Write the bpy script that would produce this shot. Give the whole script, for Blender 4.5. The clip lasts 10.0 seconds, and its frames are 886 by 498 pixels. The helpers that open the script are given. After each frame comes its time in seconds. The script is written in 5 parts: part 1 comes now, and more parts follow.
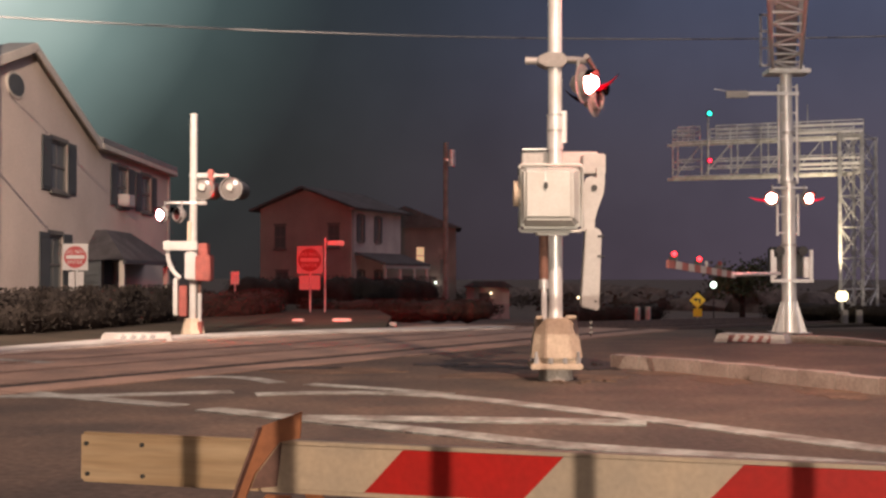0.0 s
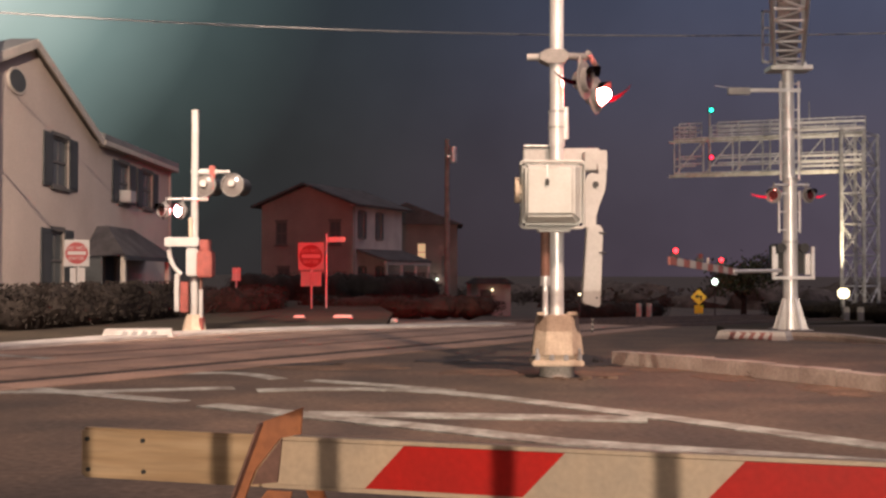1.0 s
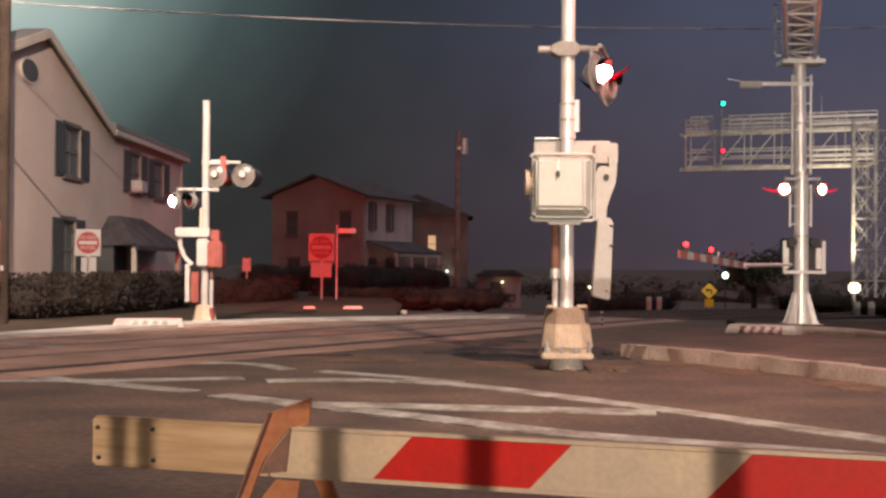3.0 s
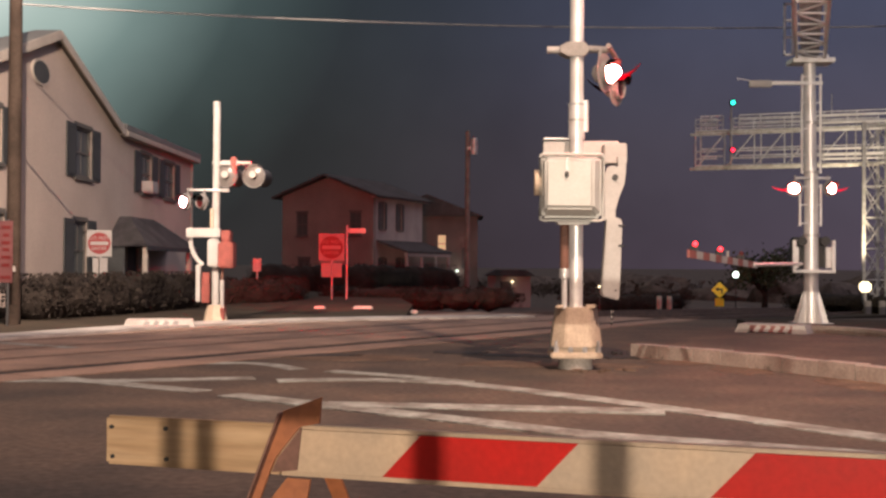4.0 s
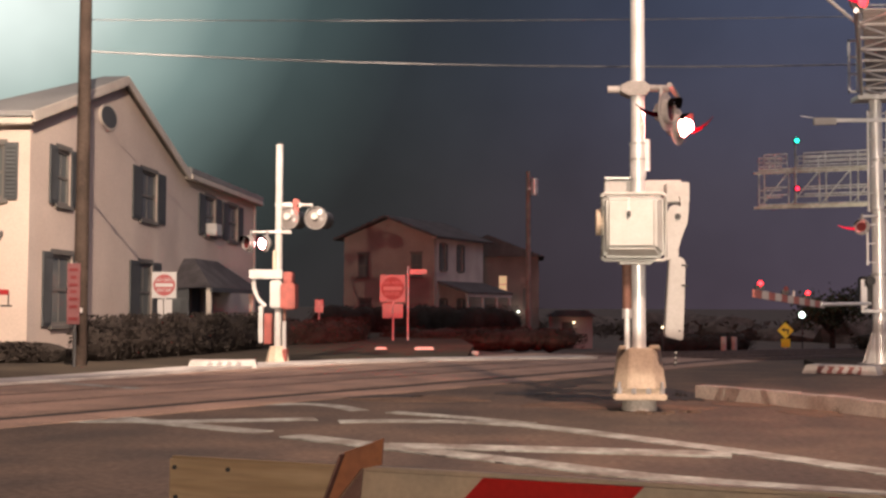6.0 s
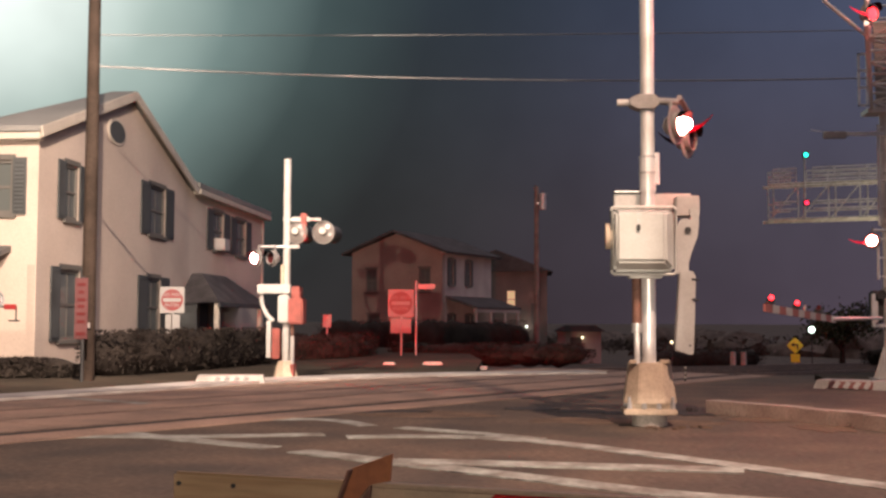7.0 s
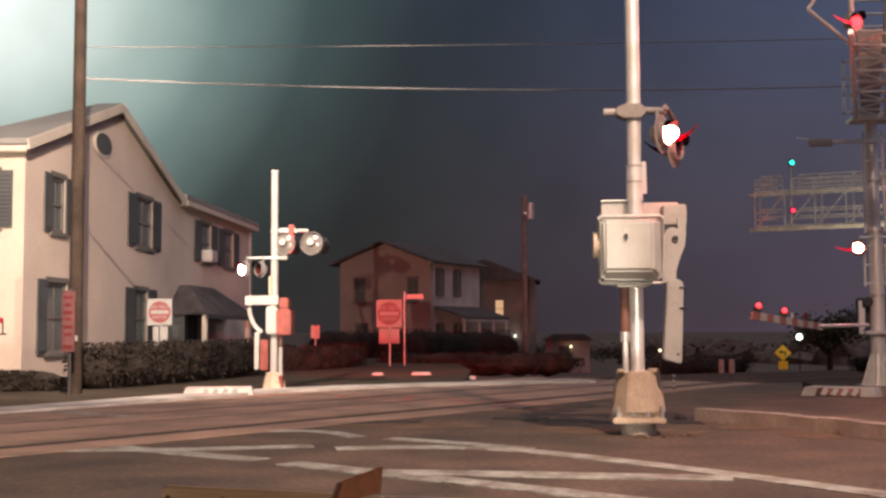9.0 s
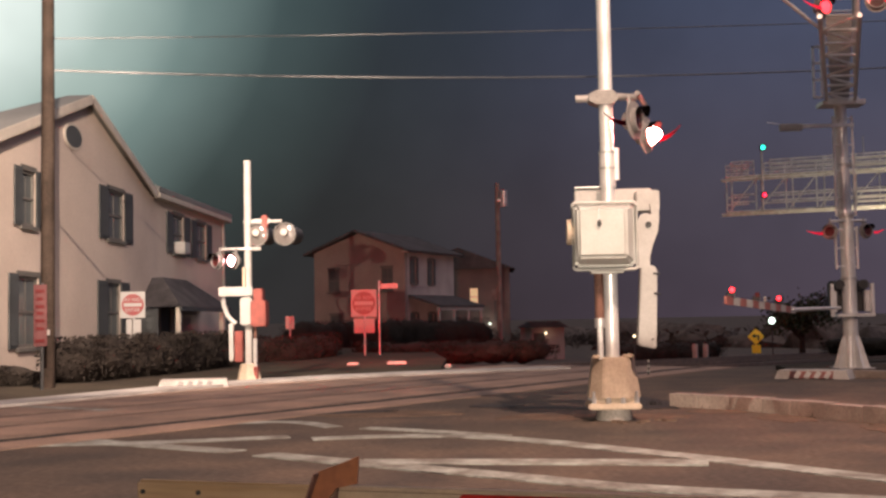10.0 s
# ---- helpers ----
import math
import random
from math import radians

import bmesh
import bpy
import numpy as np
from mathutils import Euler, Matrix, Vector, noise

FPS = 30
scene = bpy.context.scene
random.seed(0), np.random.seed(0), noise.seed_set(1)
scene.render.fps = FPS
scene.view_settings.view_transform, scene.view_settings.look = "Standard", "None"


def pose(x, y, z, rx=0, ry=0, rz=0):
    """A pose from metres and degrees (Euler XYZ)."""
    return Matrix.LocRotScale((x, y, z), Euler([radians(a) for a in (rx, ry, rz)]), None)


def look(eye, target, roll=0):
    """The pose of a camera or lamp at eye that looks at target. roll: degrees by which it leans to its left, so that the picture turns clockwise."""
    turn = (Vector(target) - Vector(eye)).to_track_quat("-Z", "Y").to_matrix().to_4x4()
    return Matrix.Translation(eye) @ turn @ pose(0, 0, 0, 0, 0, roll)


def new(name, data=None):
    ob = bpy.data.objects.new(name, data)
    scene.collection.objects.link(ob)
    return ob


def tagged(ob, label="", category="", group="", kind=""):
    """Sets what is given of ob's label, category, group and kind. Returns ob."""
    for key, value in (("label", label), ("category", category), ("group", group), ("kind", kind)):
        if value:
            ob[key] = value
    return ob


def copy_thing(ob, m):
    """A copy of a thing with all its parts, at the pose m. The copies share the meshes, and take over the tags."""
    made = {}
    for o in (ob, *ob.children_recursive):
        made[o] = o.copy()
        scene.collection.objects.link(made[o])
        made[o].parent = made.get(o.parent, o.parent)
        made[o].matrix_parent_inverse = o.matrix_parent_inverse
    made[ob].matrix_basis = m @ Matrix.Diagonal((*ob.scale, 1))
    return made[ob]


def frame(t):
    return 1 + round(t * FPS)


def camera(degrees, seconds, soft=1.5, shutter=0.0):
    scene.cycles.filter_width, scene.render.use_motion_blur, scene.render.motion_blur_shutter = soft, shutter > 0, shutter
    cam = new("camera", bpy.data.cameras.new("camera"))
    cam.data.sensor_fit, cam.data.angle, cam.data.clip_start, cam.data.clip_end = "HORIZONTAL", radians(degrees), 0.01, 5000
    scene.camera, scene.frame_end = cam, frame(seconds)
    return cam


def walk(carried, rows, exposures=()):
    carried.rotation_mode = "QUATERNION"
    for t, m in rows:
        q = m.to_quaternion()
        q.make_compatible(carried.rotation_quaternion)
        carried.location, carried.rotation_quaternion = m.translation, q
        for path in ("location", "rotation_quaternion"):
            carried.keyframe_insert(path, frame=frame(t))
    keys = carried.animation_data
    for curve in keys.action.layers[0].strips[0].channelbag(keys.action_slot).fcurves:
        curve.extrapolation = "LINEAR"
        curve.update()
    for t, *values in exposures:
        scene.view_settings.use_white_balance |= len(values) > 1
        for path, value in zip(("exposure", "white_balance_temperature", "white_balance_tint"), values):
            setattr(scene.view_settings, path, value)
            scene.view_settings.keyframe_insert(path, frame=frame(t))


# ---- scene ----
cam = camera(41.3, 10.0, soft=2.6)
PATH = [
    (0, pose(-0.000, 0.000, 1.170, 91.350, -0.000, -0.000)),
    (0.5, pose(-0.000, 0.008, 1.168, 91.284, -0.017, 0.060)),
    (1, pose(0.000, 0.005, 1.168, 91.185, -0.074, 0.063)),
    (1.5, pose(0.001, 0.000, 1.170, 91.107, -0.185, 0.169)),
    (2, pose(-0.001, 0.003, 1.168, 91.027, -0.394, 0.292)),
    (2.5, pose(0.001, 0.012, 1.168, 90.836, -0.515, 0.410)),
    (2.7, pose(0.002, 0.006, 1.168, 90.790, -0.500, 0.455)),
    (3.8, pose(0.009, -0.048, 1.172, 90.785, -0.355, 0.945)),
    (4, pose(0.010, -0.054, 1.173, 90.768, -0.343, 1.052)),
    (4.5, pose(0.010, -0.052, 1.171, 90.708, -0.299, 1.356)),
    (5, pose(0.012, -0.061, 1.174, 90.849, -0.257, 1.936)),
    (5.5, pose(0.010, -0.059, 1.174, 91.483, -0.281, 2.836)),
    (5.7, pose(0.009, -0.052, 1.173, 92.050, -0.240, 3.445)),
    (6.8, pose(-0.002, 0.026, 1.163, 93.455, -0.185, 4.390)),
    (7, pose(-0.004, 0.037, 1.162, 93.479, -0.177, 4.414)),
    (7.5, pose(0.007, -0.057, 1.174, 93.542, -0.105, 4.504)),
    (8, pose(0.007, -0.049, 1.172, 93.622, 0.032, 4.564)),
    (8.5, pose(0.001, -0.010, 1.172, 93.765, 0.016, 4.593)),
    (9, pose(-0.004, 0.032, 1.167, 93.955, 0.262, 3.852)),
    (9.5, pose(-0.007, 0.038, 1.167, 93.785, 0.617, 3.225)),
    (10, pose(-0.006, 0.049, 1.167, 93.390, 1.074, 2.631)),
]
walk(cam, PATH)

# ---- night sky, street lamps, headlight ----
world = bpy.data.worlds.new("night")
scene.world = world
world.use_nodes = True


def build_sky():
    """Dark blue night sky, browner low down, with the misty glow of the street lamp over the house."""
    nt = world.node_tree
    n, k = nt.nodes, nt.links
    tc = n.new("ShaderNodeTexCoord")
    norm = n.new("ShaderNodeVectorMath")
    norm.operation = "NORMALIZE"
    k.new(tc.outputs["Generated"], norm.inputs[0])
    dot = n.new("ShaderNodeVectorMath")
    dot.operation = "DOT_PRODUCT"
    dot.inputs[1].default_value = Vector((-9.9, 20.0, 6.7)).normalized()
    k.new(norm.outputs[0], dot.inputs[0])
    ang = n.new("ShaderNodeMath")
    ang.operation = "ARCCOSINE"
    k.new(dot.outputs["Value"], ang.inputs[0])
    glow = n.new("ShaderNodeValToRGB")
    r = glow.color_ramp
    r.elements[0].position, r.elements[0].color = 0.0, (1.5, 1.6, 1.5, 1)
    r.elements[1].position, r.elements[1].color = 0.52, (0, 0, 0, 1)
    for pos, col in ((0.08, (0.85, 0.95, 0.88, 1)), (0.14, (0.40, 0.50, 0.45, 1)), (0.20, (0.15, 0.215, 0.195, 1)), (0.27, (0.034, 0.056, 0.050, 1)), (0.36, (0.007, 0.012, 0.011, 1))):
        e = r.elements.new(pos)
        e.color = col
    k.new(ang.outputs[0], glow.inputs[0])
    sep = n.new("ShaderNodeSeparateXYZ")
    k.new(norm.outputs[0], sep.inputs[0])
    low = n.new("ShaderNodeValToRGB")
    low.color_ramp.elements[0].position, low.color_ramp.elements[0].color = 0.0, (0.026, 0.0195, 0.021, 1)
    low.color_ramp.elements[1].position, low.color_ramp.elements[1].color = 0.30, (0.020, 0.026, 0.036, 1)
    e = low.color_ramp.elements.new(0.10)
    e.color = (0.025, 0.0215, 0.0235, 1)
    for pos, col in ((0.6, (0.15, 0.130, 0.125, 1)), (1.0, (0.33, 0.285, 0.245, 1))):
        e = low.color_ramp.elements.new(pos)
        e.color = col
    k.new(sep.outputs["Z"], low.inputs[0])
    noise_tex = n.new("ShaderNodeTexNoise")
    noise_tex.inputs["Scale"].default_value, noise_tex.inputs["Detail"].default_value = 5.0, 4.0
    k.new(norm.outputs[0], noise_tex.inputs["Vector"])
    mr = n.new("ShaderNodeMapRange")
    mr.inputs["From Min"].default_value, mr.inputs["From Max"].default_value = 0.3, 0.7
    mr.inputs["To Min"].default_value, mr.inputs["To Max"].default_value = 0.8, 1.2
    k.new(noise_tex.outputs["Fac"], mr.inputs["Value"])
    add = n.new("ShaderNodeMix")
    add.data_type, add.blend_type = "RGBA", "ADD"
    add.inputs["Factor"].default_value = 1
    # sky colour raised and made bluer beyond the tracks, standing in for lamp glare
    sky_lift = n.new("ShaderNodeValToRGB")
    sky_lift.color_ramp.interpolation = "EASE"
    sky_lift.color_ramp.elements[0].position, sky_lift.color_ramp.elements[0].color = 0.42, (1, 1, 1, 1)
    sky_lift.color_ramp.elements[1].position, sky_lift.color_ramp.elements[1].color = 0.67, (3.3, 3.3, 4.2, 1)
    side = n.new("ShaderNodeMapRange")
    side.inputs["From Min"].default_value, side.inputs["From Max"].default_value = -1, 1
    k.new(sep.outputs["X"], side.inputs["Value"])
    k.new(side.outputs[0], sky_lift.inputs[0])
    tint = n.new("ShaderNodeMix")
    tint.data_type, tint.blend_type = "RGBA", "MULTIPLY"
    tint.inputs["Factor"].default_value = 1
    k.new(low.outputs[0], tint.inputs["A"])
    k.new(sky_lift.outputs[0], tint.inputs["B"])
    k.new(tint.outputs["Result"], add.inputs["A"])
    k.new(glow.outputs[0], add.inputs["B"])
    k.new(add.outputs["Result"], n["Background"].inputs["Color"])
    k.new(mr.outputs[0], n["Background"].inputs["Strength"])


build_sky()


def lamp(name, kind, m, energy, colour, size=0.2, spot=60.0, blend=0.5):
    data = bpy.data.lights.new(name, kind)
    data.energy, data.color, data.shadow_soft_size = energy, colour, size
    if kind == "SPOT":
        data.spot_size, data.spot_blend = radians(spot), blend
    ob = new(name, data)
    ob.matrix_world = m
    return ob


HOUSE_LAMP = (-5.2, 13.2, 9.1)
ROAD_LAMP = (3.4, 6.0, 9.4)
lamp("house_lamp_light", "SPOT", look(HOUSE_LAMP, (-10.6, 29.5, 2.6)), 18500, (1.0, 0.77, 0.63), 0.04, 84, 0.7)
lamp("road_lamp_light", "SPOT", look(ROAD_LAMP, (-1.2, 15.4, 0)), 7300, (1.0, 0.665, 0.50), 0.08, 104, 0.9)
lamp("yard_lamp_light", "POINT", pose(14.79, 64.3, 1.05), 34, (0.8, 1.0, 0.85), 0.15)
lamp("porch_light_near", "POINT", pose(-0.5, 80.4, 0.76), 14, (1.0, 0.85, 0.7), 0.1)
lamp("porch_light_far", "POINT", pose(3.45, 84.3, 0.0), 1.6, (1.0, 0.8, 0.55), 0.1)
lamp("track_lamp_light", "SPOT", look((13.2, 38.9, 0.75), (11.0, 41.4, 5.6)), 2000, (1.0, 0.80, 0.52), 0.15, 95, 0.6)


# ---- materials ----
def surface(name, colour, rough=0.7, metal=0.0, fine=60.0, coarse=3.0, vary=0.25, bump=0.15, dark=None, amount=0.5, coat=0.0, stretch=None):
    """A surface with fine grain and coarse stains: colour, and dark for the stains."""
    m = bpy.data.materials.new(name)
    m.use_nodes = True
    nt = m.node_tree
    n, k = nt.nodes, nt.links
    p = n["Principled BSDF"]
    tc = n.new("ShaderNodeTexCoord")
    a, b = n.new("ShaderNodeTexNoise"), n.new("ShaderNodeTexNoise")
    a.inputs["Scale"].default_value, a.inputs["Detail"].default_value = fine, 4
    b.inputs["Scale"].default_value, b.inputs["Detail"].default_value = coarse, 5
    where = tc.outputs["Object"]
    if stretch:
        drawn = n.new("ShaderNodeMapping")
        drawn.inputs["Scale"].default_value = stretch
        k.new(where, drawn.inputs["Vector"])
        where = drawn.outputs["Vector"]
    k.new(where, a.inputs["Vector"])
    k.new(where, b.inputs["Vector"])
    ramp = n.new("ShaderNodeValToRGB")
    ramp.color_ramp.elements[0].position, ramp.color_ramp.elements[1].position = 0.36, 0.66
    lo = dark or tuple(c * (1 - 1.6 * vary) for c in colour)
    ramp.color_ramp.elements[0].color = (*[c + (l - c) * amount * 1.6 if amount < 0.6 else l for c, l in zip(colour, lo)], 1)
    ramp.color_ramp.elements[1].color = (*colour, 1)
    k.new(b.outputs["Fac"], ramp.inputs[0])
    mix = n.new("ShaderNodeMix")
    mix.data_type, mix.blend_type = "RGBA", "MULTIPLY"
    mix.inputs["Factor"].default_value = min(1.0, vary * 2)
    grey = n.new("ShaderNodeValToRGB")
    grey.color_ramp.elements[0].position, grey.color_ramp.elements[0].color = 0.3, (0.55, 0.55, 0.55, 1)
    grey.color_ramp.elements[1].position, grey.color_ramp.elements[1].color = 0.7, (1.1, 1.1, 1.1, 1)
    k.new(a.outputs["Fac"], grey.inputs[0])
    k.new(ramp.outputs[0], mix.inputs["A"])
    k.new(grey.outputs[0], mix.inputs["B"])
    k.new(mix.outputs["Result"], p.inputs["Base Color"])
    rr = n.new("ShaderNodeMapRange")
    rr.inputs["To Min"].default_value, rr.inputs["To Max"].default_value = max(0.05, rough - 0.15), min(1, rough + 0.15)
    k.new(b.outputs["Fac"], rr.inputs["Value"])
    k.new(rr.outputs[0], p.inputs["Roughness"])
    p.inputs["Metallic"].default_value = metal
    p.inputs["Coat Weight"].default_value = coat
    if bump:
        bp = n.new("ShaderNodeBump")
        bp.inputs["Strength"].default_value, bp.inputs["Distance"].default_value = bump, 0.01
        k.new(a.outputs["Fac"], bp.inputs["Height"])
        k.new(bp.outputs[0], p.inputs["Normal"])
    return m


def dull(m, level=0.1):
    m.node_tree.nodes["Principled BSDF"].inputs["Specular IOR Level"].default_value = level
    return m


def glowing(name, colour, strength):
    m = bpy.data.materials.new(name)
    m.use_nodes = True
    p = m.node_tree.nodes["Principled BSDF"]
    p.inputs["Base Color"].default_value = (*[min(0.8, c) for c in colour], 1)
    p.inputs["Emission Color"].default_value = (*colour, 1)
    p.inputs["Emission Strength"].default_value = strength
    return m


def glassy(name, colour, rough=0.08):
    m = bpy.data.materials.new(name)
    m.use_nodes = True
    p = m.node_tree.nodes["Principled BSDF"]
    p.inputs["Base Color"].default_value = (*colour, 1)
    p.inputs["Roughness"].default_value = rough
    p.inputs["Specular IOR Level"].default_value = 0.6
    return m


ASPHALT = dull(surface("asphalt", (0.135, 0.098, 0.074), 0.9, 0, 16, 0.9, 0.45, 1.0, (0.070, 0.056, 0.047), 0.7), 0.25)
DIRT = dull(surface("washed_dirt", (0.185, 0.128, 0.092), 0.95, 0, 22, 2.2, 0.4, 0.8, (0.115, 0.082, 0.062), 0.7))
DARKPATCH = surface("dark_ground_patch", (0.034, 0.026, 0.023), 0.8, 0, 30, 2.5, 0.4, 0.6)
CROSSING = surface("crossing_panel_asphalt", (0.37, 0.245, 0.180), 0.8, 0, 30, 1.0, 0.35, 0.6, (0.20, 0.135, 0.10), 0.7)
GRASS = dull(surface("grass_soil", (0.070, 0.056, 0.040), 0.95, 0, 30, 0.8, 0.4, 0.8, (0.042, 0.034, 0.026), 0.7))
CONCRETE = surface("concrete", (0.42, 0.38, 0.34), 0.85, 0, 35, 2.2, 0.25, 0.5, (0.25, 0.22, 0.19), 0.7)
PALE = surface("pale_concrete", (0.5, 0.47, 0.43), 0.85, 0, 35, 1.5, 0.25, 0.4, (0.33, 0.3, 0.27), 0.7)
PAINT_LINE = surface("road_paint", (0.38, 0.40, 0.36), 0.8, 0, 14, 3.0, 0.45, 0.5, (0.17, 0.155, 0.13), 0.75)
STEEL = surface("galvanised_steel", (0.62, 0.62, 0.62), 0.42, 0.55, 50, 6, 0.18, 0.08, (0.42, 0.40, 0.38), 0.7)
ALU = surface("aluminium_paint", (0.78, 0.77, 0.76), 0.36, 0.35, 50, 4, 0.10, 0.06, (0.68, 0.66, 0.63), 0.6)
CASE = surface("mechanism_case", (0.48, 0.485, 0.455), 0.5, 0.1, 40, 3, 0.08, 0.04, (0.42, 0.41, 0.375), 0.6)
WEIGHT = surface("weathered_weight_paint", (0.43, 0.42, 0.40), 0.6, 0.1, 35, 3, 0.12, 0.15, (0.38, 0.365, 0.34), 0.6)
BASE = surface("rusty_painted_base", (0.56, 0.45, 0.34), 0.65, 0.15, 30, 4, 0.2, 0.2, (0.45, 0.35, 0.26), 0.7)
DARKM = surface("dark_metal", (0.05, 0.05, 0.05), 0.6, 0.3, 40, 5, 0.2, 0.1)
DISC = surface("lamp_disc_grey", (0.30, 0.28, 0.27), 0.5, 0.3, 40, 5, 0.2, 0.05)
RAIL = surface("rail_steel", (0.27, 0.19, 0.15), 0.5, 0.35, 40, 6, 0.3, 0.15)
DUSTY = surface("dusty_flangeway", (0.23, 0.155, 0.115), 0.9, 0, 30, 2, 0.3, 0.3, (0.12, 0.08, 0.06), 0.7)
KERB = surface("worn_kerb_concrete", (0.35, 0.295, 0.25), 0.9, 0, 30, 2.6, 0.25, 0.6, (0.24, 0.195, 0.165), 0.7)
GROOVE = surface("flangeway_rubber", (0.018, 0.016, 0.015), 0.9)
STUCCO = surface("cream_wall", (0.58, 0.48, 0.40), 0.9, 0, 25, 0.5, 0.12, 0.35, (0.49, 0.40, 0.33), 0.7)
TRIM = surface("trim_paint", (0.55, 0.49, 0.41), 0.7, 0, 30, 2, 0.12, 0.1)
ROOF = surface("roof_shingle", (0.14, 0.13, 0.12), 0.9, 0, 20, 1.5, 0.3, 0.5)
ROOF_DARK = dull(surface("dark_roof_shingle", (0.11, 0.10, 0.098), 0.95, 0, 20, 1.5, 0.3, 0.5))
SHUTTER = surface("shutter_paint", (0.07, 0.075, 0.075), 0.6, 0, 30, 3, 0.2, 0.1)
PANE = glassy("window_glass", (0.10, 0.11, 0.105), 0.12)
NIGHT_WALL = surface("dark_brown_wall", (0.19, 0.15, 0.135), 0.9, 0, 14, 0.6, 0.25, 0.4)
BRICK = surface("brown_siding", (0.32, 0.26, 0.22), 0.9, 0, 14, 0.6, 0.25, 0.4, (0.25, 0.20, 0.17), 0.7)
SIDING = surface("white_siding", (0.45, 0.41, 0.37), 0.8, 0, 12, 0.6, 0.2, 0.2)
POLE = dull(surface("timber_pole", (0.055, 0.040, 0.031), 0.9, 0, 20, 2, 0.35, 0.5))
BARK = dull(surface("bark", (0.07, 0.055, 0.045), 0.95, 0, 18, 3, 0.35, 0.7))
# Far belt's colour paled into the sky's tone, as haze would do.
SKY_SCRUB = dull(surface("sky_toned_scrub", (0.17, 0.135, 0.115), 0.95, 0, 12, 1.2, 0.4, 0.2))
LEAF = dull(surface("leaves", (0.10, 0.11, 0.065), 0.8, 0, 12, 1.2, 0.4, 0.2, (0.025, 0.03, 0.015), 0.7))
HEDGE = dull(surface("hedge_leaves", (0.042, 0.034, 0.028), 0.95, 0, 12, 1.2, 0.3, 0.2, (0.026, 0.021, 0.018), 0.7))
WOOD = surface("painted_board", (0.45, 0.305, 0.175), 0.65, 0, 60, 22, 0.25, 0.15, (0.33, 0.205, 0.105), 0.7, 0.0, (0.09, 1, 1))
WHITEB = surface("white_board_sheet", (0.44, 0.315, 0.205), 0.6, 0, 60, 4, 0.15, 0.05, (0.31, 0.235, 0.165), 0.7)
REDB = dull(surface("red_reflective_sheet", (0.40, 0.012, 0.008), 0.6, 0, 60, 5, 0.15, 0.05, (0.32, 0.012, 0.008), 0.7), 0.15)
REDGATE = surface("faded_red_gate_sheet", (0.27, 0.10, 0.085), 0.5, 0, 60, 5, 0.15, 0.05)
ORANGE = surface("orange_steel", (0.36, 0.125, 0.045), 0.55, 0.1, 40, 8, 0.25, 0.1, (0.28, 0.10, 0.045), 0.7)
SIGNW = surface("sign_white", (0.34, 0.32, 0.30), 0.45, 0, 60, 6, 0.06, 0.02)
# Sign white and red again, darkened in colour to hold lamp light down.
DIMW = surface("dimmed_sign_white", (0.22, 0.205, 0.195), 0.5, 0, 60, 6, 0.08, 0.02)
DIMR = surface("dimmed_sign_red", (0.085, 0.004, 0.004), 0.5, 0, 60, 6, 0.08, 0.02)
SIGNR = surface("sign_red", (0.24, 0.014, 0.014), 0.45, 0, 60, 6, 0.08, 0.02)
SIGNP = surface("sign_pink_red", (0.11, 0.038, 0.038), 0.5, 0, 60, 6, 0.1, 0.02)
SIGNY = surface("sign_yellow", (0.85, 0.55, 0.03), 0.45, 0, 60, 6, 0.08, 0.02)
# Red lamp light on the far signal's parts, put into their colour.
REDLIT = surface("red_lit_metal", (0.32, 0.08, 0.062), 0.6, 0.1, 40, 6, 0.25, 0.15)
RUSTPIPE = surface("rusty_conduit", (0.22, 0.11, 0.08), 0.75, 0.2, 40, 8, 0.3, 0.2)
BLACK = surface("black_paint", (0.02, 0.02, 0.02), 0.6)
CARPAINT = glassy("dark_car_paint", (0.012, 0.012, 0.014), 0.2)
# Roof colour paled to blend with the glare round the house lamp.
PALE_ROOF = surface("pale_glare_roof", (0.24, 0.235, 0.22), 0.7, 0, 20, 1.0, 0.15, 0.2)
TYRE = surface("tyre_rubber", (0.02, 0.02, 0.02), 0.9)
HAIRWIRE = surface("wire_insulation", (0.30, 0.29, 0.28), 0.6, 0.2)
LENS_RED = glowing("lit_red_lens", (1.0, 0.18, 0.15), 470)
LENS_SIDE = glowing("lit_red_side_lens", (1.0, 0.34, 0.36), 110)
LENS_BEAM = glowing("lit_red_beam_lens", (1.0, 0.0015, 0.003), 3.5e4)
LENS_SMALL = glowing("lit_small_red_lens", (1.0, 0.022, 0.030), 7)
# Glow of the red streaks beside the flashers, which are no lamps.
RED_STREAK = glowing("glowing_red_streak", (0.62, 0.004, 0.030), 1.0)
RED_SWEEP = dull(surface("dark_red_sweep", (0.012, 0.0001, 0.0009), 0.9, 0, 40, 5, 0.1, 0), 0.0)
VISOR = dull(surface("black_visor_paint", (0.004, 0.003, 0.003), 0.95, 0, 40, 5, 0.1, 0), 0.0)
GREY_POLE = dull(surface("grey_timber_pole", (0.24, 0.20, 0.18), 0.9, 0, 20, 2, 0.3, 0.5))
LENS_OFF = glassy("unlit_red_lens", (0.07, 0.012, 0.012), 0.2)
LENS_CLEAR = glassy("grey_lens_back", (0.15, 0.135, 0.125), 0.15)
SIGNAL_GREEN = glowing("signal_green", (0.02, 0.9, 0.60), 5)
SIGNAL_RED = glowing("signal_red", (1.0, 0.02, 0.06), 4)
HEADLIGHT = glowing("lit_headlight_glass", (1.0, 0.82, 0.66), 5.2e7)
